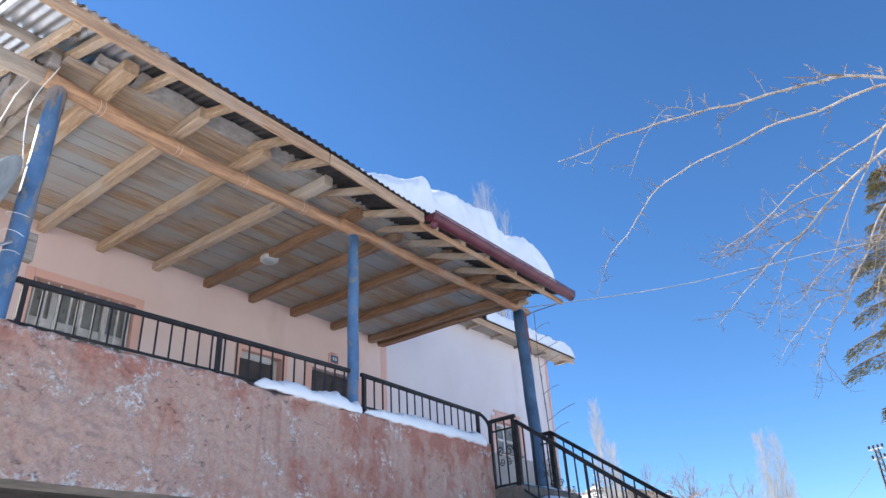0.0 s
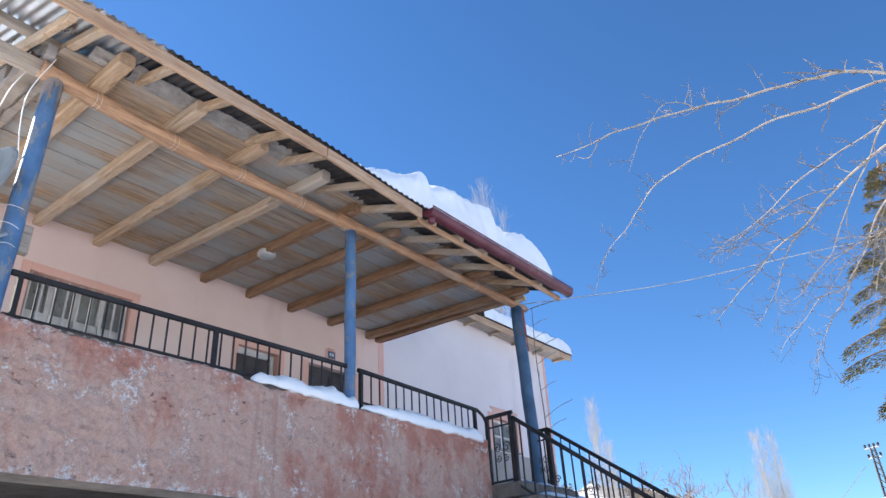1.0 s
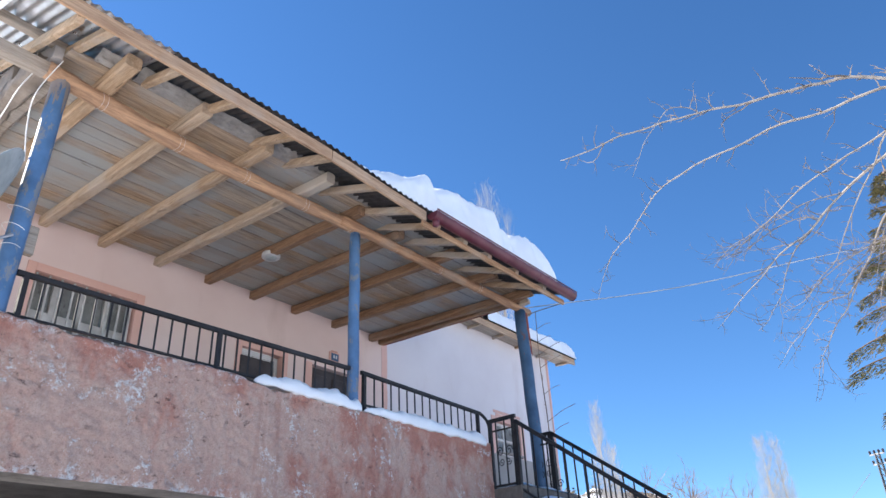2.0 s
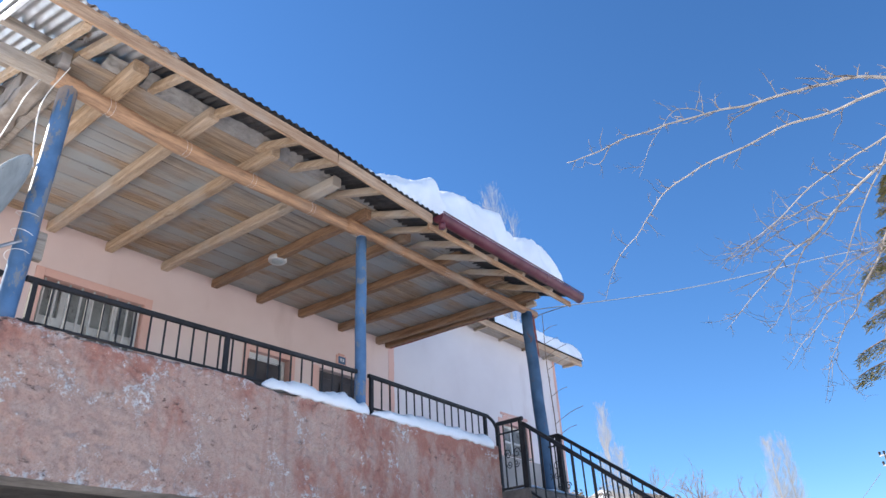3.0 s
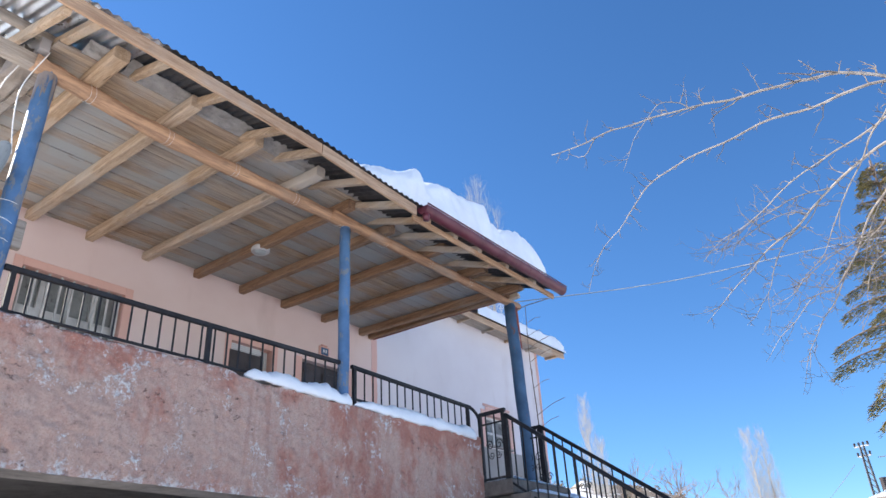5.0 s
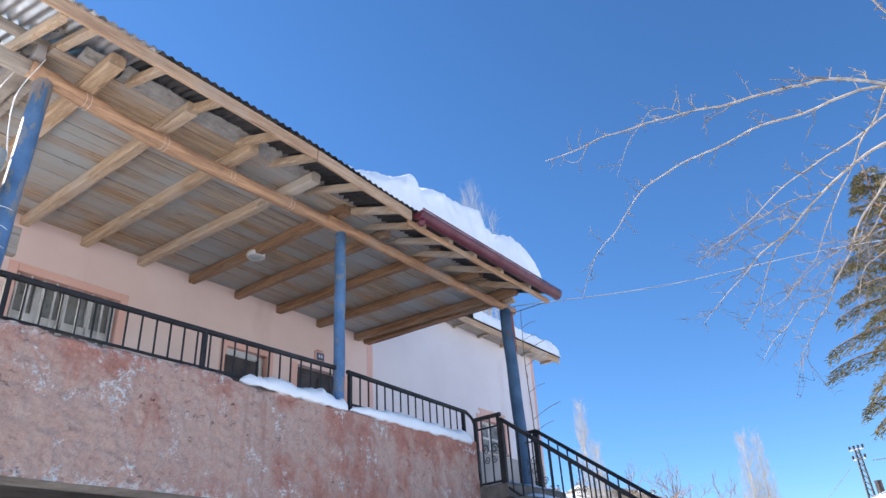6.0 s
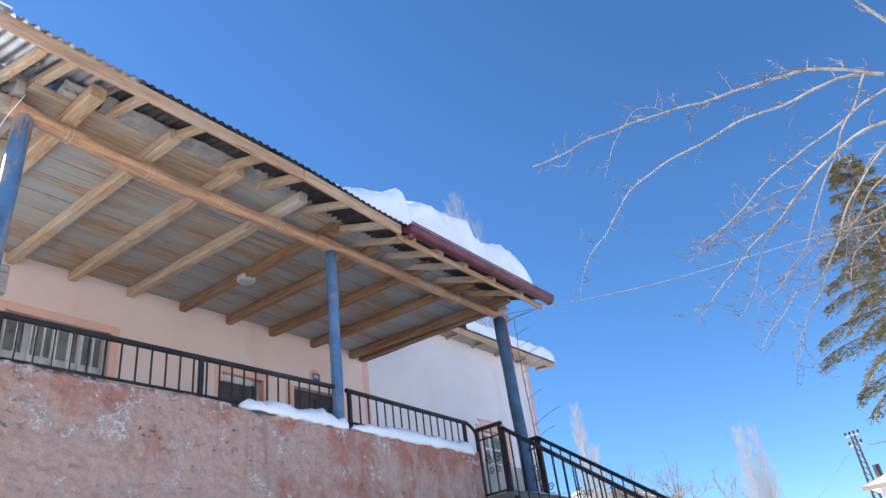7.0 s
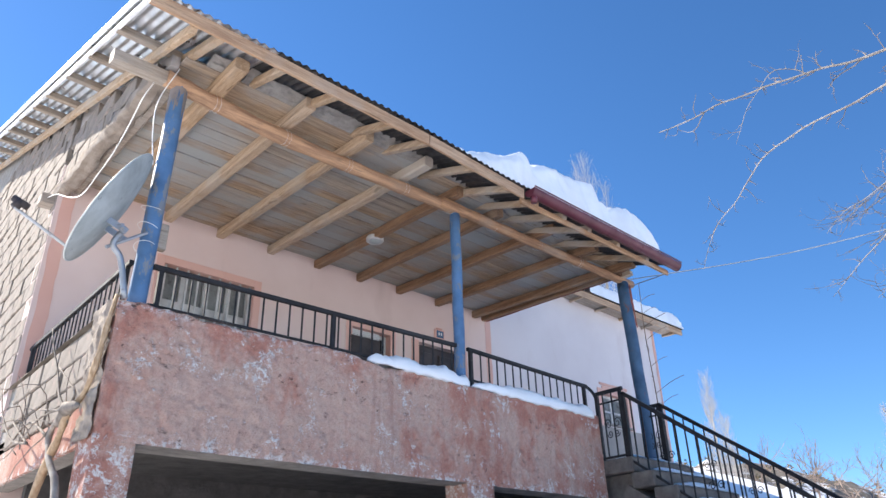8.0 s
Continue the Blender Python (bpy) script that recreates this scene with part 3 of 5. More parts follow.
def pillar(x0, x1, y0, y1, label):
    g = Geo()
    def fn(u, v):
        a = u * 4
        k = int(min(a, 3.999))
        c = [(x0, y0), (x1, y0), (x1, y1), (x0, y1), (x0, y0)]
        x, y = lerp(c[k][0], c[k + 1][0], a - k), lerp(c[k][1], c[k + 1][1], a - k)
        z = lerp(0, 2.5, v)
        return (x + 0.012 * noise.noise(Vector((x * 6, y * 6, z * 3))), y + 0.012 * noise.noise(Vector((x * 6, y * 6, z * 3 + 9))), z)
    part("pillar", g.sheet(fn, 32, 30), STUCCO, house, label, smooth=True)


pillar(0.003, 0.27, 0.003, 0.30, "rough pink stuccoed pillar")
pillar(3.22, 3.56, 0.003, 0.30, "rough pink stuccoed pillar")
pillar(5.02, 5.29, 0.003, 0.30, "rough pink stuccoed pillar")
part("floor_slab", Geo().box(0.03, 6.5, 0.19, D, 2.66, FLOOR), CONCRETE, house, "grey concrete balcony slab")
part("edge_beam", Geo().box(0.03, X_END, 0.19, 0.32, 2.45, 2.66), CONCRETE, house, "grey concrete edge beam")
part("side_beam", Geo().box(0.01, 0.2, 0.30, D, 2.46, 2.66), CONCRETE, house, "stained concrete side beam")
# added walls and ceiling close off the store; shade is in their dark colour
part("store_wall", Geo().box(6.25, 6.5, 0.3, D, 0, 2.66), STORE_SHADE, house)
part("store_wall", Geo().box(0.2, 6.25, 2.2, 2.3, 0, 2.66), STORE_SHADE, house, "inner wall of the store, darkened to stand for shade")
part("store_ceiling", Geo().box(0.2, 6.25, 0.32, 2.2, 2.62, 2.655), STORE_SHADE, house, "underside of the slab, darkened to stand for shade")
# unseen floor added over the snow so the store opening stays dark
part("store_floor", Geo().box(-0.1, 6.6, -0.35, D, -0.05, 0.03, 0.01), EARTH, house, "unseen dark earth floor, added to stop snow bounce")

# ---------------- porch roof ----------------
roof = thing("porch_roof", "low-pitched corrugated metal roof on pine timbers over the porch", "roof")


def corrugated(x0, x1, y0, y1, lift=0.0, zfn=roof_z, pitch=0.076, amp=0.011):
    n = int((x1 - x0) / pitch * 6)
    g = Geo()

    def fn(u, v):
        x, y = lerp(x0, x1, u), lerp(y0, y1, v)
        return (x, y, zfn(x, y) + lift + amp * math.sin(2 * math.pi * x / pitch) + 0.006 * noise.noise(Vector((x * 1.5, y, 0))))
    g.sheet(fn, n, 10)
    top = [(x, y, z + 0.0015) for x, y, z in g.v]
    g.add(top, [tuple(reversed(f)) for f in g.f])
    return g


part("roofing_sheet", corrugated(X_VERGE, 0.62, EAVE_Y - 0.04, 8.8), GALV, roof, "bright corrugated galvanised sheet", smooth=True)
part("roofing_sheet", corrugated(0.55, X_ROOF, EAVE_Y - 0.04, 2.35, 0.006), SHEET_D, roof, "dull corrugated roofing sheet", smooth=True)
part("roofing_sheet", corrugated(0.55, X_ROOF, 2.3, 8.8, 0.014), SHEET_D, roof, "dull corrugated roofing sheet", smooth=True)

# fascia boards
fz = lambda x: roof_z(x, EAVE_Y) - 0.075
for a, b in ((X_VERGE + 0.02, 2.18), (2.19, 3.46), (3.47, X_ROOF - 0.12)):
    low = 0.05 if a > 3 else 0.0
    part("fascia_board", Geo().bar((a, EAVE_Y + (0.05 if low else 0), fz(a) - low), (b, EAVE_Y + (0.05 if low else 0), fz(b) - low), 0.03, 0.115 - low, c=0.004, wob=0.003), W_X, roof, "pine fascia board")

# verge flashing
vg = Geo().bar((X_VERGE - 0.01, EAVE_Y - 0.05, roof_z(X_VERGE, EAVE_Y - 0.05) - 0.01), (X_VERGE - 0.01, 8.8, roof_z(X_VERGE, 8.8) - 0.01), 0.012, 0.055)
vg.bar((X_VERGE + 0.025, EAVE_Y - 0.03, roof_z(X_VERGE, EAVE_Y - 0.03) - 0.07), (X_VERGE + 0.025, 8.8, roof_z(X_VERGE, 8.8) - 0.07), 0.03, 0.028)
vg.bar((X_VERGE + 0.05, EAVE_Y - 0.05, roof_z(X_VERGE, EAVE_Y - 0.05) + 0.03), (X_VERGE + 0.05, 8.8, roof_z(X_VERGE, 8.8) + 0.03), 0.13, 0.008)
part("verge_flashing", vg, ALU, roof, "white metal verge flashing")

# purlins that reach out over the gable, with rafters between plate and fascia
for y in (0.08, 0.9, 1.7, 2.6, 3.3, 4.1, 4.9, 5.7, 6.5, 7.4):
    part("purlin", Geo().bar((X_VERGE + 0.03, y, roof_z(-0.4, y) - 0.06), (0.45, y, roof_z(0.5, y) - 0.06), 0.06, 0.075, c=0.006, wob=0.006), W_GREY, roof, "rough sawn purlin end")
part("barge_rafter", Geo().bar((-0.05, EAVE_Y + 0.03, roof_z(0, EAVE_Y) - 0.13), (-0.05, 8.7, roof_z(0, 8.7) - 0.14), 0.05, 0.085, c=0.006, wob=0.004), W_Y, roof, "sawn rafter along the gable")
rng = random.Random(11)
for x in (0.17, 0.70, 1.20, 1.79, 2.20, 2.78, 3.29, 3.70, 4.15, 4.59, 5.13, 5.72):
    part("rafter", Geo().bar((x, EAVE_Y + 0.02, roof_z(x, EAVE_Y) - 0.075), (x + rng.uniform(-.03, .03), 0.9, roof_z(x, 0.9) - 0.075), rng.uniform(0.055, 0.075), 0.07, c=0.008, wob=0.006), W_Y, roof, "short pine rafter")

# front beam: two spliced logs on the posts
part("beam_end", Geo().bar((-0.37, 0.11, 5.365), (0.30, 0.13, 5.395), 0.10, 0.11, c=0.008, wob=0.008), W_GREY, roof, "grey hewn beam end")
b1 = curve([(0.06, 0.10, 5.375), (0.35, 0.12, 5.362), (1.25, 0.12, 5.30), (2.44, 0.12, 5.31), (3.45, 0.12, 5.335)], 22)
part("beam", Geo().tube(b1, [0.071 - 0.0004 * i + 0.004 * math.sin(i * 1.9) for i in range(23)], 12, 0.14), W_BEAM, roof, "debarked pine log beam", smooth=True)
b2 = curve([(3.05, 0.07, 5.32), (4.2, 0.10, 5.325), (5.3, 0.11, 5.335), (6.60, 0.12, 5.345)], 20)
part("beam", Geo().tube(b2, [0.058 - 0.0003 * i + 0.004 * math.sin(i * 2.3) for i in range(21)], 12, 0.14), W_BEAM, roof, "debarked pine log beam", smooth=True)

# joists
JX = [0.52, 1.18, 1.84, 2.535, 3.24, 3.93, 4.645, 5.40, 6.19]
JE = [(0.50, -0.36), (1.19, -0.29), (1.87, -0.23), (2.58, -0.27), (3.21, -0.05), (3.87, -0.01), (4.64, -0.17), (5.43, -0.17), (6.21, -0.18)]
for i, (x, (xe, ye)) in enumerate(zip(JX, JE)):
    w = (0.125, 0.10, 0.095, 0.105, 0.095, 0.09, 0.09, 0.085, 0.085)[i]
    part("joist", Geo().bar((xe - 0.02, ye - 0.03, 5.428), (x, D + 0.02, 5.622), w, 0.11, c=0.013 if i in (0, 3) else 0.008, wob=0.008), W_Y if i < 4 else W_Y2, roof, "hewn pine joist")
part("end_joist", Geo().bar((6.30, 0.05, 5.43), (6.40, D, 5.615), 0.08, 0.11, c=0.012, wob=0.006), W_Y2, roof, "hewn pine joist")
part("end_board", Geo().bar((6.37, 0.0, 5.45), (6.47, D, 5.63), 0.022, 0.13, c=0.004, wob=0.012), RUST, roof, "red-brown painted end board")
part("side_joist", Geo().bar((0.17, 0.25, 5.46), (0.16, D + 0.05, 5.60), 0.10, 0.09, c=0.02, wob=0.008), W_GREY, roof, "old grey timber over the gable side")

# mud mortar packed between the joists at the front edge of the boards
for a, b in zip([0.2] + JX, JX + [6.3]):
    a, b = a + 0.09, b + 0.03
    if b - a < 0.25:
        continue
    def mud(u, v):
        x = lerp(a, b, u)
        e = 0.5 + 0.5 * noise.noise(Vector((x * 4, 1, 0)))
        n = 0.028 * noise.noise(Vector((x * 9, v * 4, 2))) + 0.014 * noise.noise(Vector((x * 25, v * 9, 2)))
        return (x, -0.095 - (0.13 + 0.07 * e) * v + n, 5.500 + (0.025 + 0.03 * e) * v + n * 0.6)
    part("mud_fill", Geo().sheet(mud, 30, 10), MUD, roof, "grey mud mortar packing", smooth=True)

# wire ties round beam and joists
for x, (xe, ye) in zip(JX, JE):
    xb = lerp(xe, x, (0.12 - ye) / (D - ye))
    if not 0.3 < xb < 6.2:
        continue
    zb = steps(xb, [(0.0, 5.37), (1.25, 5.30), (2.44, 5.31), (3.3, 5.33), (6.4, 5.345)])
    for k in (-0.035, 0.03):
        tie = [(xb + k * 0.6 + 0.006 * math.sin(a * 2), 0.115 + 0.074 * math.sin(a), zb + 0.075 * math.cos(a)) for a in [2 * math.pi * i / 18 for i in range(19)]]
        part("tie_wire", Geo().tube(tie, 0.0011, 4), CABLE, roof, "thin pale tie wire", True)

# ceiling boards
g = Geo()
y = -0.10
while y < D - 0.02:
    wd = rng.uniform(0.13, 0.21)
    y2 = min(y + wd, D)
    cuts = [0.12] + sorted(rng.choice(JX[1:-1]) + rng.uniform(-0.02, 0.02) for _ in range(2)) + [6.46]
    for a, b in zip(cuts, cuts[1:]):
        if b - a > 0.1:
            h = rng.uniform(-0.006, 0.006)
            z0, z1 = lerp(5.503, 5.687, y / D) + h, lerp(5.503, 5.687, y2 / D) + h + rng.uniform(-0.004, 0.004)
            v = [(a + 0.003, y + 0.003, z0), (b, y + 0.003, z0), (b, y2 - 0.003, z1), (a + 0.003, y2 - 0.003, z1)]
            v += [(p, q, r + 0.02) for p, q, r in v]
            g.add(v, [(3, 2, 1, 0), (4, 5, 6, 7), (0, 1, 5, 4), (1, 2, 6, 5), (2, 3, 7, 6), (3, 0, 4, 7)])
    y = y2
solid("ceiling", g, W_PLANK, "weathered board ceiling of the porch, grey and tan", "ceiling", kind="structure")
lampo = thing("ceiling_lamp", "round white lamp fixed to the board ceiling", "lamp")
lc = Vector((3.24, 1.49, 5.51))
prof = [(0.0, 0.0), (0.085, 0.0), (0.09, -0.02), (0.08, -0.045), (0.055, -0.05)]
def lathe(prof, c, n=24):
    g = Geo()
    g.sheet(lambda u, v: (c[0] + steps(v * (len(prof) - 1), [(i, p[0]) for i, p in enumerate(prof)]) * math.cos(u * 2 * math.pi),
                          c[1] + steps(v * (len(prof) - 1), [(i, p[0]) for i, p in enumerate(prof)]) * math.sin(u * 2 * math.pi),
                          c[2] + steps(v * (len(prof) - 1), [(i, p[1]) for i, p in enumerate(prof)])), n, (len(prof) - 1) * 3)
    return g
# ring takes the greyed paint too, which tones down its bright edge
part("base_ring", lathe([(0.0, 0.012), (0.10, 0.012), (0.108, -0.008), (0.108, -0.035), (0.098, -0.045), (0.07, -0.045)], lc), FRAME_P, lampo, "white plastic ring", True)
part("bulb", lathe([(0.072, -0.035), (0.066, -0.05), (0.04, -0.058), (0.0, -0.06)], lc), DISH, lampo, "unlit frosted cover", True)
part("base_block", Geo().box(lc.x - 0.05, lc.x + 0.05, lc.y - 0.05, lc.y + 0.05, lc.z + 0.005, lc.z + 0.05), W_GREY, lampo)

# gutter
gutter = thing("gutter", "maroon enamelled half-round rain gutter along the eaves", "gutter")
gx0, gx1, gy = 3.50, 6.24, EAVE_Y - 0.06
def gut(u, v):
    a = math.pi * (1 + v)
    x = lerp(gx0, gx1, u)
    return (x, gy + 0.07 * math.cos(a), roof_z(x, EAVE_Y) - 0.035 + 0.08 * math.sin(a))
g = Geo().sheet(gut, 30, 12)
g.sheet(lambda u, v: (lambda p: (p[0], gy + (p[1] - gy) * 0.94, p[2] + 0.003))(gut(u, v)), 30, 12)
g.tube([(gx0, gy - 0.072, roof_z(gx0, EAVE_Y) - 0.022), (gx1, gy - 0.072, roof_z(gx1, EAVE_Y) - 0.022)], 0.009, 6)
part("channel", g, MAROON, gutter, smooth=True)
for xx in (gx0 - 0.003, gx1):
    zz = roof_z(xx, EAVE_Y) - 0.035
    v = [(xx, gy + 0.07 * math.cos(math.pi * (1 + i / 12)), zz + 0.085 * math.sin(math.pi * (1 + i / 12))) for i in range(13)]
    part("end_cap", Geo().add(v + [(p[0] + 0.004, p[1], p[2]) for p in v], [tuple(range(13)), tuple(range(25, 12, -1))] + [(i, i + 1, i + 14, i + 13) for i in range(12)]), MAROON, gutter)
part("outlet", Geo().tube([(gx0 + 0.05, gy, roof_z(gx0, EAVE_Y) - 0.09), (gx0 + 0.05, gy, roof_z(gx0, EAVE_Y) - 0.17)], 0.035, 12), MAROON, gutter, "short maroon outlet pipe", True)

# far eaves of the house, beside the porch
ev = thing("far_eaves", "timber eaves of the house beside the porch", "eaves")
ey, ez = 2.45, 6.56
part("roofing_sheet", corrugated(X_ROOF + 0.02, XR + 0.62, ey - 0.05, 8.8, 0.0, lambda x, y: ez + 0.06 + SLOPE * (y - ey)), SHEET_D, ev, "corrugated roofing sheet", smooth=True)
part("fascia_board", Geo().bar((X_ROOF + 0.1, ey, ez), (XR + 0.60, ey, ez), 0.03, 0.15, c=0.004, wob=0.004), W_X, ev, "pine fascia board")
part("soffit", Geo().bar((X_ROOF + 0.1, 2.62, ez - 0.01), (XR + 0.56, 2.62, ez - 0.01), 0.31, 0.02), W_GREY, ev, "old boarded soffit")
part("verge_board", Geo().bar((XR + 0.58, ey + 0.02, ez + 0.01), (XR + 0.58, 6.0, ez + 0.01 + SLOPE * 3.9), 0.03, 0.12, c=0.004), W_Y, ev, "pine verge board")
for i in range(7):
    xx = 7.2 + i * 0.78
    part("rafter_end", Geo().bar((xx, ey + 0.03, ez - 0.045), (xx, D, ez - 0.045), 0.05, 0.05, c=0.006), W_Y, ev)

# ---------------- posts ----------------
def post(x, z0, z1, r, lean=0.0, rust=False):
    p = thing("porch_post", "blue painted steel pipe post with worn paint" if not rust else "blue painted pipe post with a rusty red top", "post", "porch posts")
    n = 16
    pts = [(x + lean * (i / n), 0.12 + 0.004 * math.sin(i), lerp(z0, z1, i / n)) for i in range(n + 1)]
    part("pipe", Geo().tube(pts, r, 20, 0.02), BLUE_D if rust else BLUE, p, smooth=True)
    if rust:
        part("rust_patch", Geo().sheet(lambda u, v: (x + lean * (1 - 0.25 * u) + (r + 0.003) * math.cos(lerp(-1.5 + 0.3 * u + 0.3 * noise.noise(Vector((u * 6, 2, 0))), -0.2, v)), 0.12 + (r + 0.003) * math.sin(lerp(-2.1 + 0.4 * u, -0.8, v)), lerp(z1 - 0.03, z1 - 0.62, u)), 10, 6), RUST, p, "rusty red patch", True)
    part("cap", Geo().tube([(x + lean, 0.12, z1 - 0.02), (x + lean, 0.12, z1 + 0.02)], r * 0.9, 16), BLUE_D if rust else BLUE, p)
    if lean and not rust:
        def worn(u, v):
            a = 2 * math.pi * u
            zlow = z1 - 0.20 - 0.26 * noise.noise(Vector((math.cos(a) * 2.2, math.sin(a) * 1.5, 4))) - 0.14 * noise.noise(Vector((math.cos(a) * 9, math.sin(a) * 9, 1)))
            z = lerp(z1 + 0.005, zlow, v)
            xc = x + lean * (z - z0) / (z1 - z0)
            return (xc + (r + 0.0025) * math.cos(a), 0.12 + (r + 0.0025) * math.sin(a), z)
        part("bare_top", Geo().sheet(worn, 64, 12), BARE, p, "bare brownish grey metal where the paint has gone", True)
    if not rust:
        part("foot", Geo().tube([(x, 0.12, z0), (x, 0.12, z0 + 0.03)], r * 1.15, 16), BLUE, p)
    return p


post(0.15, 3.36, 5.315, 0.066, lean=0.035)
post(3.29, 3.33, 5.245, 0.056)
p3 = post(6.50, FLOOR, 5.30, 0.078, lean=-0.11, rust=True)
part("bracket", Geo().bar((6.33, 0.2, 5.37), (6.36, -0.06, 5.40), 0.08, 0.06), W_Y, roof, "wooden bearing block")
blk = solid("timber_offcut", Geo().box(0.25, 0.32, 0.2, 0.25, 3.92, 4.14, 0.006), W_GREY, "short grey board tied behind the post", "board")
# wire loops round the corner post
for z in (4.18, 4.02, 3.86):
    ring = [(0.14 + 0.077 * math.cos(a), 0.12 + 0.077 * math.sin(a), z + 0.02 * math.sin(a + z * 9)) for a in [2 * math.pi * i / 20 for i in range(21)]]
    solid("binding_wire", Geo().tube(ring, 0.0022, 5), CABLE, "thin pale wire wound round the blue post", "wire", "binding wires", smooth=True)

# ---------------- railings ----------------
def railing(name, a, b, z_top, z_low, gap=0.123, posts=(), label="black painted iron railing with thin upright bars"):
    """A railing from a to b (x, y); z_top and z_low are the two ends' heights."""
    r = thing(name, label, "railing", "iron railings")
    A, B = Vector((*a, 0)), Vector((*b, 0))
    L = (B - A).length
    P = lambda u, z: (lerp(A.x, B.x, u), lerp(A.y, B.y, u), z)
    zt = lambda u: lerp(z_top[0], z_top[1], u)
    zl = lambda u: lerp(z_low[0], z_low[1], u)
    part("top_rail", Geo().bar(P(0, zt(0)), P(1, zt(1)), 0.037, 0.037, c=0.005), BLACK, r)
    part("bottom_rail", Geo().bar(P(0, zl(0)), P(1, zl(1)), 0.018, 0.018), BLACK, r)
    n = int(L / gap)
    for i in range(n + 1):
        u = (i + 0.5) / (n + 1)
        part("baluster", Geo().bar(P(u, zl(u)), P(u, zt(u) - 0.016), 0.0115, 0.0115, up=(B - A).normalized()), BLACK, r)
    for u in posts:
        part("stanchion", Geo().bar(P(u, zl(u) - 0.12), P(u, zt(u) - 0.015), 0.034, 0.034, up=(B - A).normalized()), BLACK, r)
    return r


railing("balcony_railing", (0.22, 0.10), (3.22, 0.10), (3.72, 3.755), (3.425, 3.435), posts=(0.02, 0.522))
railing("balcony_railing", (3.38, 0.10), (5.28, 0.10), (3.75, 3.69), (3.44, 3.40), posts=(0.02, 0.97))
railing("balcony_railing", (0.10, 0.22), (0.10, 2.74), (3.765, 3.765), (3.45, 3.45), gap=0.11, posts=(0.03, 0.97))


def scroll(c, r, flip=1):
    g = Geo()
    for s in (1, -1):
        pts = [(c[0], c[1] + s * (r * (1 - k / 26) * math.cos(k * 0.42)) * 0.8 + s * r, c[2] + flip * r * (1 - k / 26) * math.sin(k * 0.42)) for k in range(22)]
        g.tube(pts, 0.005, 5)
    return g


def stair_rail(x, y_gate, y_start, z, z_slope, k):
    """Level panel by the landing, then the sloping rail down the stairs along -y."""
    r = thing("stair_railing", "black iron stair railing with scrollwork running down to the yard", "railing", "iron railings")
    y_end = -4.1
    P = lambda y, dz: (x, y, (z if y > y_start + 0.001 else z_slope + (y - y_start) * k) + dz)
    part("top_rail", Geo().bar((x, y_gate, z), (x, y_start, z), 0.04, 0.04, c=0.005), BLACK, r)
    part("top_rail", Geo().bar(P(y_start, 0), P(y_end, 0), 0.042, 0.042, c=0.005), BLACK, r)
    part("bottom_rail", Geo().bar((x, y_gate, z - 0.72), (x, y_start, z - 0.72), 0.022, 0.022), BLACK, r)
    part("bottom_rail", Geo().bar(P(y_start, -0.72), P(y_end, -0.72), 0.024, 0.024), BLACK, r)
    for y in (y_gate, y_start, y_start - 1.9, y_end):
        part("stanchion", Geo().bar(P(y, -0.82), P(y, 0), 0.042, 0.042, up=(0, 1, 0), c=0.004), BLACK, r)
    part("stanchion", Geo().bar((x, y_start + 0.035, z - 0.82), (x, y_start + 0.035, z), 0.036, 0.036, up=(0, 1, 0), c=0.004), BLACK, r)
    part("mid_rail", Geo().bar((x, y_gate, z - 0.12), (x, y_start, z - 0.12), 0.016, 0.016), BLACK, r)
    part("scroll", scroll((x, (y_gate + y_start) / 2 + 0.0, z - 0.36), 0.06), BLACK, r, "curled iron scroll", True)
    part("scroll", scroll((x, (y_gate + y_start) / 2 + 0.0, z - 0.47), 0.045, -1), BLACK, r, "curled iron scroll", True)
    y = y_gate - 0.08
    i = 0
    while y > y_end + 0.05:
        if abs(y - y_start) > 0.05:
            part("baluster", Geo().bar(P(y, -0.715), P(y, -0.01), 0.013, 0.013, up=(0, 1, 0)), BLACK, r)
            if i % 4 == 2:
                part("scroll", scroll(P(y, -0.42), 0.045), BLACK, r, "curled iron scroll", True)
        y -= 0.118
        i += 1
    return r


lk = solid("rail_link", Geo().tube(curve([(5.26, 0.10, 3.69), (5.31, 0.09, 3.67), (5.335, 0.05, 3.60), (5.34, 0.02, 3.50)], 10), 0.018, 8), BLACK, "bent black iron piece joining two railings", "railing", smooth=True)
stair_rail(5.34, 0.02, -0.33, 3.59, 3.53, 0.74)
stair_rail(6.44, 0.16, -0.12, 3.615, 3.61, 0.72)

# ---------------- stairs ----------------
st = thing("staircase", "grey concrete outdoor staircase with snow on its steps", "staircase")
ns = 16
rise, run = FLOOR / ns, FLOOR / ns / 0.73
part("landing", Geo().box(5.31, 6.56, -0.36, 0.17, FLOOR - 0.16, FLOOR - 0.004, 0.012), STAIR, st, "concrete landing")
tread = Geo().box(5.29, 6.56, 0, run + 0.03, -0.9 * rise, 0, 0.012).mesh("step", STAIR)
for i in range(1, ns):
    part("step", tread, STAIR, st, at=Matrix.Translation((0, -0.36 - run * i, FLOOR - rise * i)))
sg = Geo()
sg.bar((5.92, -0.2, FLOOR - 0.36), (5.92, -0.36 - run * ns, -0.2), 1.2, 0.18)
part("flight", sg, STAIR, st, "sloping concrete flight")
part("support_wall", Geo().box(5.45, 6.45, -0.25, 0.15, 0, FLOOR - 0.16), STAIR, st)
g = Geo()
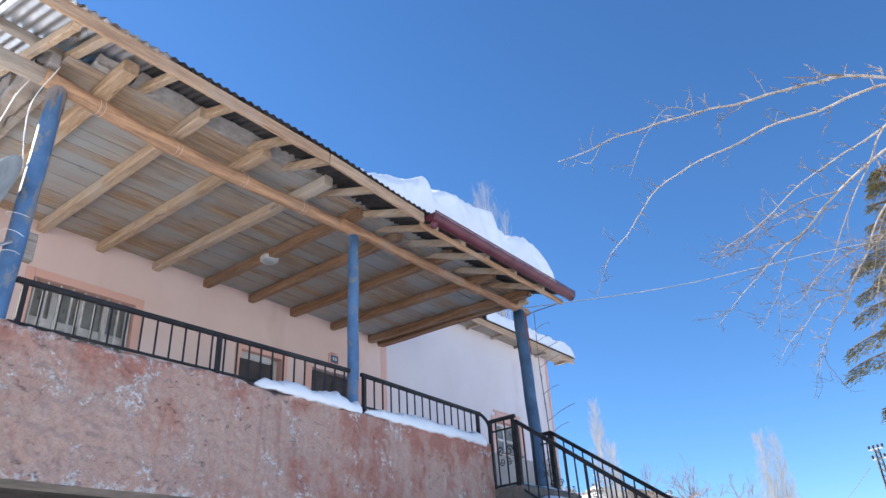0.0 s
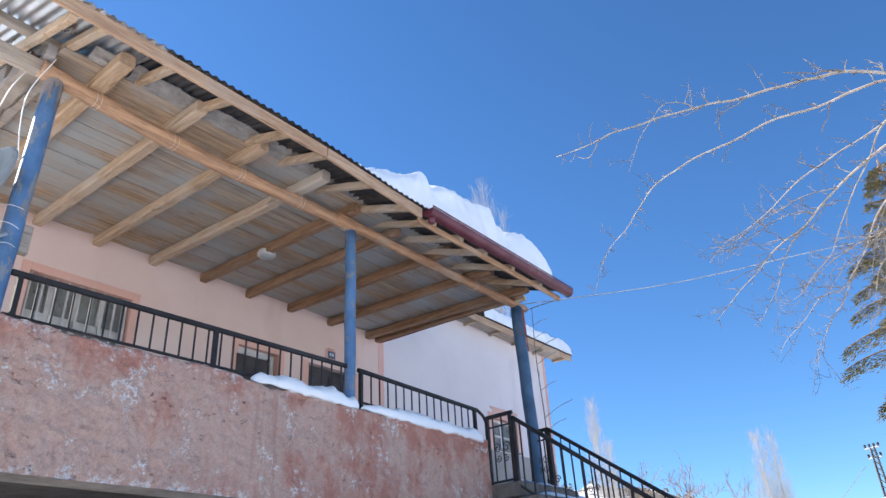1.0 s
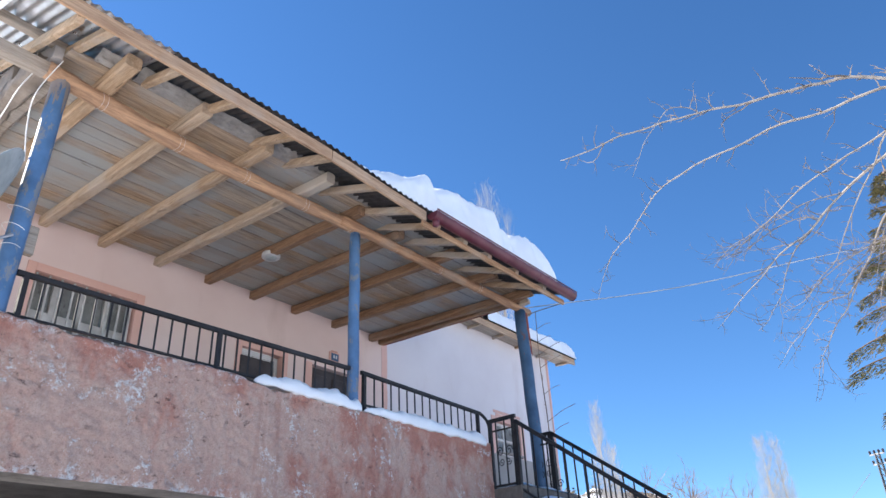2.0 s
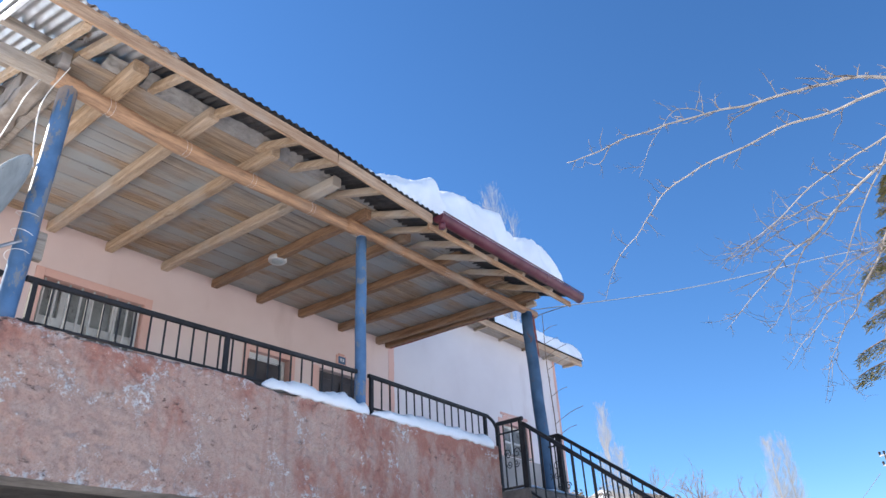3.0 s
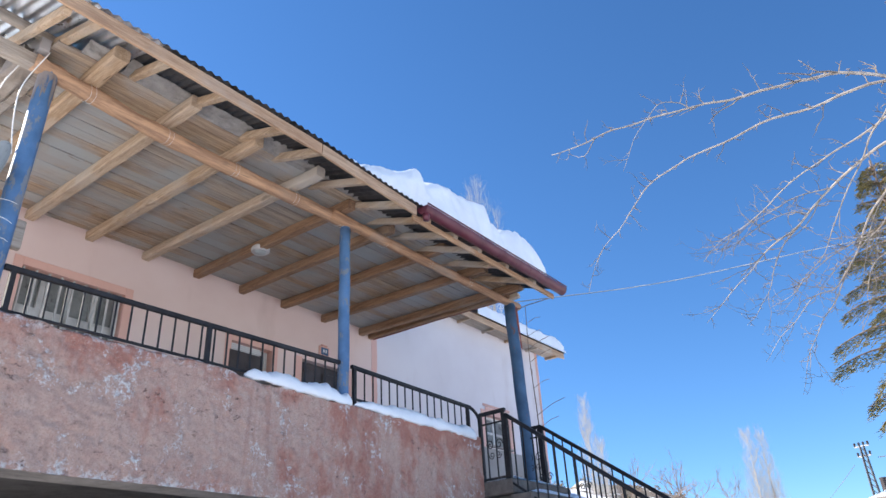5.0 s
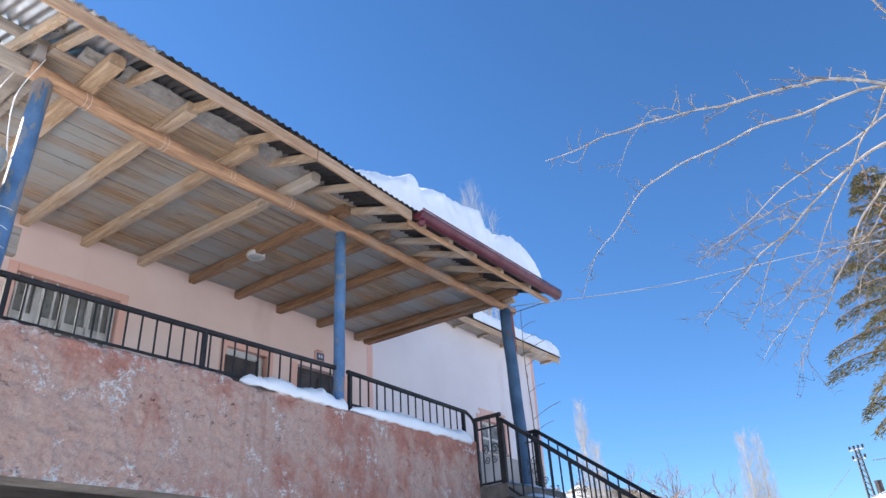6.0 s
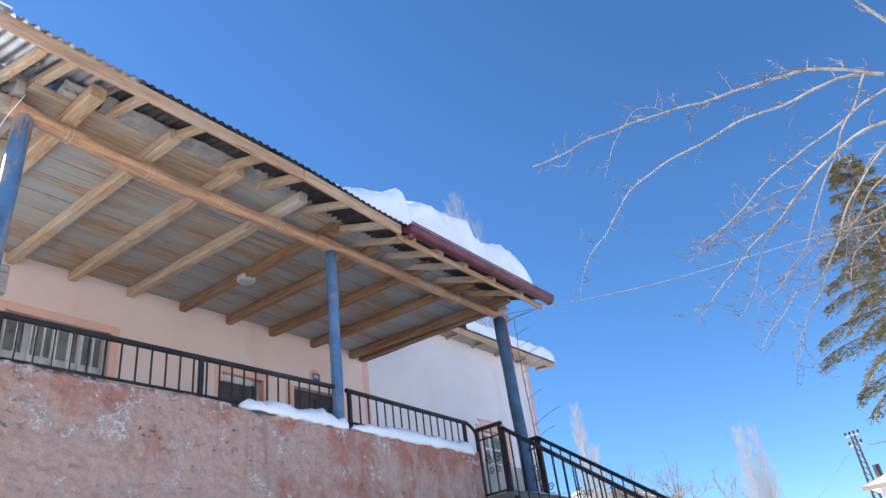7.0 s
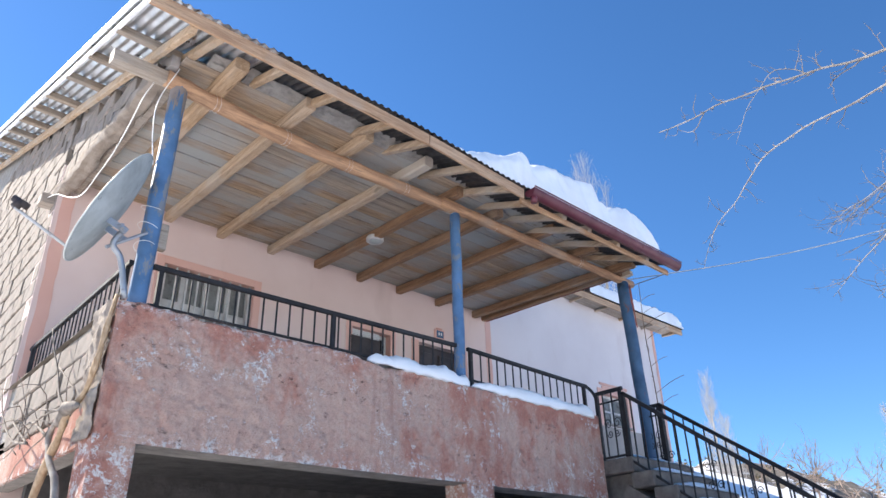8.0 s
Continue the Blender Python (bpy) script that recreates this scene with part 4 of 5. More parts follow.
for i in range(0, ns):
    g.sheet(lambda u, v: (lerp(5.42, 6.5, u), -0.36 - run * (i - 0.0) + lerp(0.0, run * 0.96, v) * 1.0 if i else lerp(-0.34, 0.1, v),
                          FLOOR - rise * i + 0.005 + 0.05 * math.sin(math.pi * min(1, u * 6, (1 - u) * 6) / 2) * math.sin(math.pi * min(1, v * 3, (1 - v) * 3) / 2) * (1 + 0.6 * noise.noise(Vector((u * 4, v * 3, i))))), 14, 8)
solid("stair_snow", g, SNOW, "trodden snow lying on the concrete steps", "snow", smooth=True)

# ---------------- snow on roof and ledge ----------------
def roof_snow():
    g = Geo()
    xa, xb, ya, yb = 2.35, X_ROOF + 0.06, EAVE_Y + 0.12, 7.5

    def thick(x, y):
        t = steps(x, [(2.35, 0.02), (2.68, 0.12), (2.96, 0.21), (3.3, 0.36), (3.48, 0.43), (3.80, 0.58), (3.85, 0.42), (4.05, 0.54), (4.3, 0.62), (4.5, 0.58), (4.97, 0.65), (5.05, 0.50), (5.3, 0.43), (5.45, 0.50), (5.68, 0.57), (6.0, 0.56), (6.2, 0.38), (6.31, 0.2), (6.36, 0.05)])
        p = Vector((x * 2.2, y * 2.2, 0))
        return max(0.01, t * (1 + 0.12 * noise.noise(p)) + 0.05 * abs(noise.noise(p * 2.3)) + 0.03 * noise.noise(p * 5) * min(1, t * 4) + 0.012 * noise.noise(p * 13))

    def fn(u, v):
        x = lerp(xa, xb, u)
        if v < 0.3:
            y = ya + 0.10 * noise.noise(Vector((x * 2.5, 0, 5)))
            w = v / 0.3
            y += 0.10 * w * w + 0.03 * noise.noise(Vector((x * 7, w * 3, 1)))
            return (x, y, roof_z(x, y) + 0.012 + thick(x, y) * math.sin(w * math.pi / 2))
        w = (v - 0.3) / 0.7
        y = ya + 0.10 * noise.noise(Vector((x * 2.5, 0, 5))) + 0.10 + (yb - ya) * w ** 1.8
        return (x, y, roof_z(x, y) + 0.012 + thick(x, y))
    g.sheet(fn, 190, 60)
    solid("roof_snow", g, SNOW, "thick broken slab of snow lying on the roof", "snow", smooth=True)
    e = Geo()

    def fe(u, v):
        x = lerp(8.9, XR + 0.64, u)
        t = 0.24 * (1 + 0.5 * noise.noise(Vector((x * 2.0, 0, 2))) + 0.2 * noise.noise(Vector((x * 7, 0, 2))))
        w = min(1, v / 0.35)
        y = ey - 0.06 + 0.05 * w + (0 if v < 0.35 else (v - 0.35) * 4) + 0.03 * noise.noise(Vector((x * 5, v * 3, 0)))
        return (x, y, ez + 0.075 + SLOPE * (y - ey) + t * math.sin(w * math.pi / 2) * min(1, (1 - u) * 30 + 0.6))
    e.sheet(fe, 90, 24)
    e.sheet(lambda u, v: (XR + 0.64, lerp(ey - 0.02, 4.5, u), ez + 0.07 + SLOPE * (lerp(ey, 4.5, u) - ey) + 0.16 * v), 12, 4)
    solid("eaves_snow", e, SNOW, "snow overhanging the lower house eaves", "snow", smooth=True)


roof_snow()


def ledge_snow(x0, x1):
    g = Geo()

    def fn(u, v):
        x = lerp(x0, x1, u)
        end = math.sqrt(max(0.0, min(1, u * 5, (1 - u) * 14)))
        n = noise.noise(Vector((x * 3.2, 0, 7)))
        r = (0.066 + 0.03 * n + 0.022 * noise.noise(Vector((x * 13, v, 4))) + 0.01 * noise.noise(Vector((x * 31, v * 3, 4)))) * end
        a = math.pi * (v * 1.30 - 0.30)
        base = 3.385 - 0.016 * (x - 2.1) + 0.018 * noise.noise(Vector((x * 8, v * 2, 9)))
        return (x, 0.06 + 0.012 * noise.noise(Vector((x * 6, v * 2, 1))) - (0.092 + 0.02 * n) * end * math.cos(a), base + r * max(-0.45, math.sin(a)) * (1.35 + 0.25 * noise.noise(Vector((x * 9, v * 3, 2)))))
    g.sheet(fn, 200, 24)
    solid("ledge_snow", g, SNOW, "ridge of old snow along the top of the parapet", "snow", "ledge snow", smooth=True)


ledge_snow(2.12, 3.34)
ledge_snow(3.38, 5.29)

# ---------------- satellite dish ----------------
dish = thing("satellite_dish", "grey offset satellite dish on a bent tube by the corner post", "satellite dish")
dn = Vector((-0.85, 0.23, 0.45)).normalized()
ds = dn.cross(Vector((0, 0, 1))).normalized()
du = ds.cross(dn)
dc = Vector((-0.17, 0.05, 4.06))


def bowl(off, rad=0.47):
    def fn(u, v):
        a = u * 2 * math.pi
        p = dc + ds * (rad * 0.92 * v * math.cos(a)) + du * (rad * v * math.sin(a)) + dn * (0.07 * (v * v - 1) + off)
        return p[:]
    return fn


g = Geo().sheet(bowl(0), 40, 12).sheet(bowl(-0.006), 40, 12)
g.tube([bowl(-0.003)(i / 40, 1) for i in range(41)], 0.008, 6)
part("reflector", g, DISH, dish, "light grey reflector", True)
foot = dc - du * 0.42 - dn * 0.02
lnb = Vector((-0.73, 0.08, 3.86))
part("feed_arm", Geo().tube([foot, lnb], 0.011, 8), STEEL, dish, "thin feed arm")
lb = Geo().tube([lnb, lnb + du * 0.06], 0.03, 12)
lb.tube([lnb - dn * 0.06 + du * 0.05, lnb + dn * 0.05 + du * 0.05], 0.024, 12)
part("feed_head", lb, DARK, dish, "grey feed head", True)
back = dc - dn * 0.12 - du * 0.12
bk = Geo().bar(back + dn * 0.05 - ds * 0.07, back - dn * 0.10 - ds * 0.07, 0.01, 0.045)
bk.bar(back + dn * 0.05 + ds * 0.07, back - dn * 0.10 + ds * 0.07, 0.01, 0.045).bar(back - dn * 0.06 - ds * 0.12, back - dn * 0.06 + ds * 0.12, 0.02, 0.03)
part("bracket", bk, STEEL, dish, "zinc mounting bracket")
part("mast", Geo().tube(curve([back - dn * 0.06 + du * 0.05, back - dn * 0.07 - du * 0.10, (-0.03, 0.04, 3.68), (0.04, 0.03, 3.40)], 16), 0.021, 10), STEEL, dish, "bent steel tube mast", True)
part("stay", Geo().tube([back - dn * 0.05 - du * 0.15, (0.12, 0.06, 3.95)], 0.012, 8), STEEL, dish, "bracing rod")

# cable from the gable to the beam
cb = curve([(0.12, 0.0, 5.44), (0.02, 0.06, 5.10), (0.02, 0.05, 4.80), (0.06, 0.03, 4.5)], 20)
solid("aerial_cable", Geo().tube(cb, 0.0045, 6), CABLE, "pale cable hanging from the beam beside the post", "cable", smooth=True)
cb = curve([(-0.01, 0.16, 5.33), (-0.06, 0.20, 5.17), (-0.06, 0.38, 5.06), (-0.06, 0.67, 4.93), (-0.06, 1.05, 4.87), (-0.06, 1.45, 4.85), (-0.06, 1.9, 5.02), (-0.07, 2.5, 5.33), (-0.08, 2.9, 5.46)], 36)
solid("aerial_cable", Geo().tube(cb, 0.005, 6), CABLE, "pale cable sagging along the gable beam", "cable", smooth=True)

# ---------------- gable side of the house: block masonry ----------------
side = thing("gable_wall", "unplastered block gable wall with crumbling pink base", "wall")
part("core", Geo().box(0.03, 0.2, D + 0.25, 9.0, 0, 6.2), MORTAR, side, "grey mortar core")
gt = Geo()
v = [(0.03, D + 0.03, 5.45), (0.03, 9.0, 5.45), (0.03, 9.0, roof_z(0, 9.0) - 0.03), (0.03, D + 0.03, roof_z(0, D) - 0.03)]
v += [(0.2, b, c) for a, b, c in v]
gt.add(v, [(0, 1, 2, 3), (7, 6, 5, 4), (0, 4, 5, 1), (1, 5, 6, 2), (2, 6, 7, 3), (3, 7, 4, 0)])
part("gable_core", gt, MORTAR, side)
gi = Geo()
v = [(0.05, 0.02, 5.46), (0.05, D, 5.56), (0.05, D, roof_z(0, D) - 0.03), (0.05, 0.02, roof_z(0, 0) - 0.09)]
v += [(0.12, b, c) for a, b, c in v]
gi.add(v, [(0, 1, 2, 3), (7, 6, 5, 4), (0, 4, 5, 1), (1, 5, 6, 2), (2, 6, 7, 3), (3, 7, 4, 0)])
part("gable_infill", gi, GREY_P, side, "grey rendered infill above the porch beam")
def lintel(u, v):
    y = lerp(0.12, D + 0.35, u)
    a = v * 2 * math.pi
    n = 0.035 * noise.noise(Vector((y * 6, math.cos(a) * 2, math.sin(a) * 2)))
    cx, cz = max(-1, min(1, 1.5 * math.cos(a))), max(-1, min(1, 1.5 * math.sin(a)))
    return (0.045 + (0.065 + n) * cx, y, lerp(5.45, 5.56, u) + (0.055 + n) * cz)
part("side_lintel", Geo().sheet(lintel, 40, 20), CRUMBLE, side, "crumbling concrete lintel on the open side", smooth=True)
part("bearing_block", Geo().box(-0.14, 0.1, D + 0.06, D + 0.22, 5.38, 5.50, 0.01), W_GREY, side, "protruding grey timber end")

# side parapet of the balcony
sp = thing("side_parapet", "low block parapet closing the open side of the balcony", "parapet")
part("core", Geo().box(0.03, 0.17, 0.2, D + 0.25, 2.50, 3.36), MORTAR, sp, "grey mortar core")
part("base_band", Geo().box(0.0, 0.03, 0.28, D + 2.0, 2.44, 2.72, 0.004), STUCCO, sp, "worn pink render band")
cg = Geo()
def cap(u, v):
    y = lerp(0.10, D + 0.2, u)
    a = v * math.pi
    return (0.09 - 0.11 * math.cos(a), y, 3.355 + 0.03 * math.sin(a) + 0.012 * noise.noise(Vector((y * 5, v * 4, 3))))
part("coping", cg.sheet(cap, 50, 8), CRUMBLE, sp, "rough mortar coping", smooth=True)
def corner(u, v):
    z = lerp(2.46, 3.40, v)
    ragged = 0.10 * noise.noise(Vector((1, v * 4, 6))) + 0.04 * noise.noise(Vector((1, v * 15, 6)))
    y = lerp(0.03, 0.40 + ragged, u)
    n = 0.030 * noise.noise(Vector((y * 6, z * 5, 3))) + 0.018 * noise.noise(Vector((y * 17, z * 14, 3))) + 0.008 * noise.noise(Vector((y * 40, z * 40, 3)))
    return (-0.012 + n - 0.02 * math.sin(math.pi * u), y, z)
part("corner_render", Geo().sheet(corner, 30, 90), CRUMBLE, sp, "broken render at the corner", smooth=True)


def block_mesh(length, height, seed):
    r = random.Random(seed)
    b = bmesh.new()
    bmesh.ops.create_cube(b, size=1, matrix=Matrix.Diagonal((0.05, length, height, 1)))
    bmesh.ops.bevel(b, geom=b.edges[:], offset=0.008, segments=1, affect='EDGES')
    for w in b.verts:
        w.co += Vector((r.uniform(-.004, .004), r.uniform(-.006, .006), r.uniform(-.005, .005)))
    me = bpy.data.meshes.new("block")
    b.to_mesh(me)
    b.free()
    me.materials.append(BLOCK)
    return me


BL = [block_mesh(0.385, 0.182, k) for k in range(5)]
HB = [block_mesh(0.185, 0.182, k + 9) for k in range(2)]
rb = random.Random(21)


def lay(parent, y0, y1, z0, z1, top):
    z, row = z0, 0
    while z + 0.18 < z1:
        y = y0 + (0.2 if row % 2 else 0.0)
        if row % 2 and z + 0.09 < top(y0 + 0.1) - 0.1:
            part("block", rb.choice(HB), BLOCK, parent, at=pose(0.018 + rb.uniform(-.006, .006), y0 + 0.095, z + 0.095))
        while y + 0.38 < y1 + 0.25:
            if z + 0.19 < top(y + 0.2):
                part("block", rb.choice(BL), BLOCK, parent, at=pose(0.018 + rb.uniform(-.008, .008), y + 0.195, z + 0.095, rb.uniform(-.6, .6), 0, rb.uniform(-.8, .8)))
            y += 0.4
        z += 0.198
        row += 1


lay(sp, 0.42, D - 0.35, 2.74, 3.36, lambda y: 3.5)
lay(side, 0.30, D - 0.3, 5.60, 7.0, lambda y: roof_z(0, y) - 0.12)
lay(side, D + 0.02, 7.2, 2.74, 7.6, lambda y: roof_z(0, y) - 0.1)

# ---------------- vine by the corner ----------------
vine = thing("grape_vine", "bare twisted grape vine climbing the corner of the house", "vine")
vr = random.Random(8)
part("stem", Geo().tube(curve([(-0.30, 0.95, 0.0), (-0.18, 0.85, 1.4), (-0.11, 0.64, 2.15), (-0.10, 0.50, 2.37), (-0.10, 0.36, 2.51), (-0.10, 0.27, 2.64), (-0.06, 0.16, 2.75), (-0.045, 0.06, 2.95), (-0.035, 0.03, 3.2), (-0.005, 0.04, 3.42)], 40), [0.031 - 0.0004 * i + 0.003 * math.sin(i * 1.3) for i in range(41)], 9, 0.35), VINE, vine, "peeling brown stem", True)
part("stem", Geo().tube(curve([(-0.22, 0.05, 0.0), (-0.16, 0.05, 1.5), (-0.10, 0.17, 2.1), (-0.11, 0.43, 2.36), (-0.10, 0.60, 2.53), (-0.10, 0.50, 2.62), (-0.10, 0.28, 2.65)], 30), [0.027 - 0.0004 * i for i in range(31)], 9, 0.35), LIMB, vine, "greyish stem", True)
part("knot", Geo().tube(curve([(-0.11, 0.38, 2.58), (-0.115, 0.30, 2.65), (-0.10, 0.20, 2.67), (-0.09, 0.12, 2.66)], 10), [0.022, 0.034, 0.042, 0.038, 0.045, 0.04, 0.036, 0.04, 0.03, 0.024, 0.014], 9, 0.5), SPUR, vine, "gnarled knot", True)
for cane in (((0.30, 2.66), (0.53, 2.81), (0.75, 3.02), (0.99, 3.25), (1.23, 3.50)),
             ((1.16, 2.59), (1.69, 2.71), (2.20, 3.00), (2.54, 3.29)),
             ((0.62, 2.55), (1.10, 2.73), (1.40, 2.74), (1.73, 2.66), (2.15, 2.69)),
             ((0.30, 2.66), (0.63, 2.73), (1.02, 2.81)),
             ((0.28, 2.67), (0.20, 2.75), (0.36, 2.86), (0.74, 3.06)),
             ((1.16, 2.59), (1.60, 2.79), (1.92, 2.92))):
    part("cane", Geo().tube(curve([(-0.10 + 0.02 * noise.noise(Vector((y * 3, z, 1))), y, z) for y, z in cane], 18), [0.0105 - 0.0003 * i for i in range(19)], 6, 0.3), SPUR, vine, "dark pruned cane", True)
for k in range(13):
    b0 = Vector((-0.09, vr.uniform(0.25, 1.5), vr.uniform(2.55, 2.75)))
    pts, d = [b0], Vector((vr.uniform(-.25, .0), vr.uniform(-.2, 1.0), vr.uniform(-.1, 1.0))).normalized()
    for i in range(vr.randint(3, 8)):
        d = (d + Vector((vr.uniform(-.12, .10), vr.uniform(-.7, .7), vr.uniform(-.7, .6)))).normalized()
        q = pts[-1] + d * 0.085
        q.x = min(q.x, -0.03)
        pts.append(q)
    part("shoot", Geo().tube(pts, [0.0055 * (1 - 0.7 * i / len(pts)) for i in range(len(pts))], 5), SPUR, vine, smooth=True)


# sapling beside the far post
sap = thing("sapling", "thin bare sapling growing up beside the stair post", "sapling")
part("stem", Geo().tube([(6.53 + 0.02 * math.sin(i), -0.03, lerp(0, 5.3, i / 20)) for i in range(21)], [0.014 - 0.0005 * i for i in range(21)], 6), TWIG, sap, smooth=True)
for i in range(9):
    z = 3.6 + i * 0.18
    L = vr.uniform(0.12, 0.42)
    a = vr.choice((0.3, -0.5, 0.6, -0.2, -1.0))
    part("twig", Geo().tube(curve([(6.53, -0.03, z), (6.53 + L * 0.5 * math.cos(a), -0.05 + L * 0.5 * math.sin(a), z + L * 0.35), (6.53 + L * math.cos(a), -0.03 + L * math.sin(a), z + L * 0.55)], 6), 0.004, 4), TWIG, sap)


# ---------------- bare tree with long hanging boughs ----------------
tree = thing("bare_tree", "leafless tree with long pale arching boughs and spur twigs", "tree")
tr = random.Random(5)
part("trunk", Geo().tube(curve([(3.9, -7.0, -0.1), (3.75, -6.8, 1.4), (3.6, -6.3, 2.6), (3.4, -5.6, 3.4), (3.05, -5.05, 4.0)], 24), [0.15 - 0.0052 * i for i in range(25)], 14, 0.15), BARK, tree, "pale trunk", True)


def bough(r0, r1, *ctrl, spurs=14, size=0.12, side=5):
    """A tapering bough with short spur twigs, some of them branching."""
    n = 36
    pts = curve(ctrl, n)
    pts = [p + Vector((noise.noise(p * 5), noise.noise(p * 5 + Vector((9, 0, 0))), noise.noise(p * 5 + Vector((0, 9, 0))))) * 0.02 for p in pts]
    b = part("bough", Geo().tube(pts, [lerp(r0, r1, (i / n) ** 0.8) * (1 + 0.15 * noise.noise(pts[i] * 14)) for i in range(n + 1)], 8, 0.1), BARK if r0 > 0.007 else LIMB, tree, smooth=True)
    sp = Geo()

    def twig(p, d, L, r, depth):
        q, ps = Vector(p), [Vector(p)]
        m = 6
        for _ in range(m):
            d = (d + Vector((tr.gauss(0, 0.22), tr.gauss(0, 0.22), tr.gauss(0.04, 0.22)))).normalized()
            q = q + d * (L / m)
            ps.append(q)
            if depth and tr.random() < 0.45:
                e = (d + Vector((tr.gauss(0, 0.8), tr.gauss(0, 0.8), tr.gauss(0, 0.8)))).normalized()
                twig(q, e, L * 0.4, r * 0.6, depth - 1)
        sp.tube(ps, [lerp(r, r * 0.35, i / m) for i in range(m + 1)], 4)
    spurs = int(spurs * 2.3)
    for k in range(spurs):
        i = int(lerp(2, n, (k + tr.random() * 0.8) / spurs))
        i = min(i, n - 1)
        t = (pts[i + 1] - pts[i]).normalized()
        d = t.cross(Vector((tr.gauss(0, 1), tr.gauss(0, 1), tr.gauss(0, 1)))).normalized()
        d = (d + t * 0.5 + Vector((0, 0, 0.35))).normalized()
        twig(pts[i], d, size * tr.choice((0.3, 0.4, 0.5, 0.7, 1.0, 1.5)), lerp(r0, r1, i / n) * 0.25 + 0.0018, 1)
    for k in range(side):
        i = int(lerp(n * 0.25, n * 0.92, (k + tr.random()) / side))
        t = (pts[min(i + 1, n)] - pts[i - 1]).normalized()
        d = (t + Vector((tr.gauss(0, 0.3), tr.gauss(0, 0.3), tr.gauss(-0.3, 0.3)))).normalized()
        twig(pts[i], d, size * tr.uniform(1.5, 3.2), lerp(r0, r1, i / n) * 0.45 + 0.0013, 2)
    tagged(part("spur_growth", sp, SPUR, b, "short spur twigs"), kind="stuff")


bough(0.0137, 0.0032, (2.92, -4.91, 4.07), (2.90, -4.83, 4.12), (2.82, -4.62, 4.24), (2.78, -4.42, 4.30), (2.74, -4.22, 4.32), (2.67, -3.88, 4.34), (2.62, -3.69, 4.35), (2.51, -3.32, 4.35), (2.44, -3.08, 4.32), (2.36, -2.85, 4.28), spurs=16, side=3)
bough(0.0037, 0.0012, (2.64, -3.74, 4.34), (2.58, -3.68, 4.40), (2.54, -3.59, 4.42), (2.56, -3.47, 4.35), (2.59, -3.35, 4.25), (2.65, -3.23, 4.11), spurs=5, side=0)
bough(0.0100, 0.0014, (2.96, -4.91, 4.10), (2.92, -4.70, 4.18), (2.92, -4.48, 4.18), (2.90, -4.27, 4.19), (2.87, -4.05, 4.18), (2.86, -3.84, 4.15), (2.82, -3.62, 4.13), (2.80, -3.44, 4.07), (2.80, -3.30, 4.01), (2.81, -3.19, 3.93), (2.82, -3.06, 3.82), (2.82, -2.89, 3.69), (2.85, -2.78, 3.54), (2.87, -2.72, 3.45), spurs=16, side=1)
bough(0.0078, 0.0013, (3.05, -4.91, 4.05), (3.07, -4.73, 4.03), (3.10, -4.54, 3.98), (3.11, -4.32, 3.93), (3.12, -4.13, 3.87), (3.15, -3.92, 3.77), (3.15, -3.71, 3.68), (3.15, -3.58, 3.63), (3.15, -3.44, 3.53), spurs=14, side=3)
bough(0.0115, 0.0014, (3.19, -4.87, 3.92), (3.18, -4.68, 3.93), (3.20, -4.49, 3.89), (3.25, -4.28, 3.78), (3.28, -4.11, 3.68), (3.29, -3.98, 3.61), (3.30, -3.80, 3.52), (3.31, -3.62, 3.40), (3.32, -3.46, 3.29), (3.31, -3.32, 3.19), spurs=16, side=4)
bough(0.0063, 0.0013, (2.86, -4.82, 4.09), (2.93, -4.71, 3.97), (2.99, -4.59, 3.87), (3.05, -4.48, 3.75), (3.10, -4.37, 3.64), (3.15, -4.25, 3.50), (3.20, -4.14, 3.37), (3.22, -4.00, 3.27), (3.23, -3.91, 3.19), (3.23, -3.76, 3.13), spurs=12, side=3)
bough(0.0041, 0.0012, (3.25, -4.28, 3.78), (3.22, -4.12, 3.80), (3.21, -3.94, 3.76), (3.20, -3.74, 3.71), (3.21, -3.55, 3.59), spurs=8, side=2)
bough(0.0041, 0.0012, (3.27, -4.12, 3.69), (3.24, -4.02, 3.72), (3.23, -3.88, 3.71), (3.22, -3.72, 3.65), (3.21, -3.51, 3.58), spurs=8, side=2)
bough(0.0044, 0.0012, (3.29, -4.01, 3.62), (3.31, -3.92, 3.54), (3.35, -3.82, 3.42), (3.38, -3.74, 3.30), (3.40, -3.63, 3.18), (3.40, -3.55, 3.12), spurs=9, side=2)
bough(0.0059, 0.0012, (3.43, -4.68, 3.54), (3.44, -4.45, 3.50), (3.44, -4.28, 3.48), (3.45, -4.09, 3.40), (3.45, -3.97, 3.35), (3.47, -3.85, 3.27), spurs=11, side=4)
bough(0.0074, 0.0013, (3.34, -4.74, 3.86), (3.39, -4.59, 3.75), (3.44, -4.42, 3.61), (3.50, -4.30, 3.46), (3.54, -4.20, 3.35), (3.56, -4.11, 3.27), (3.55, -3.98, 3.25), (3.56, -3.84, 3.14), (3.57, -3.70, 3.04), (3.58, -3.56, 2.92), spurs=14, side=4)
bough(0.0048, 0.0012, (3.53, -4.22, 3.36), (3.58, -4.08, 3.20), (3.60, -3.97, 3.09), (3.62, -3.86, 2.97), (3.64, -3.78, 2.84), (3.67, -3.71, 2.67), spurs=12, side=2)
bough(0.0059, 0.0012, (3.22, -4.72, 3.64), (3.26, -4.58, 3.56), (3.29, -4.47, 3.47), (3.32, -4.30, 3.37), (3.33, -4.17, 3.31), (3.36, -4.05, 3.20), spurs=10, side=4)
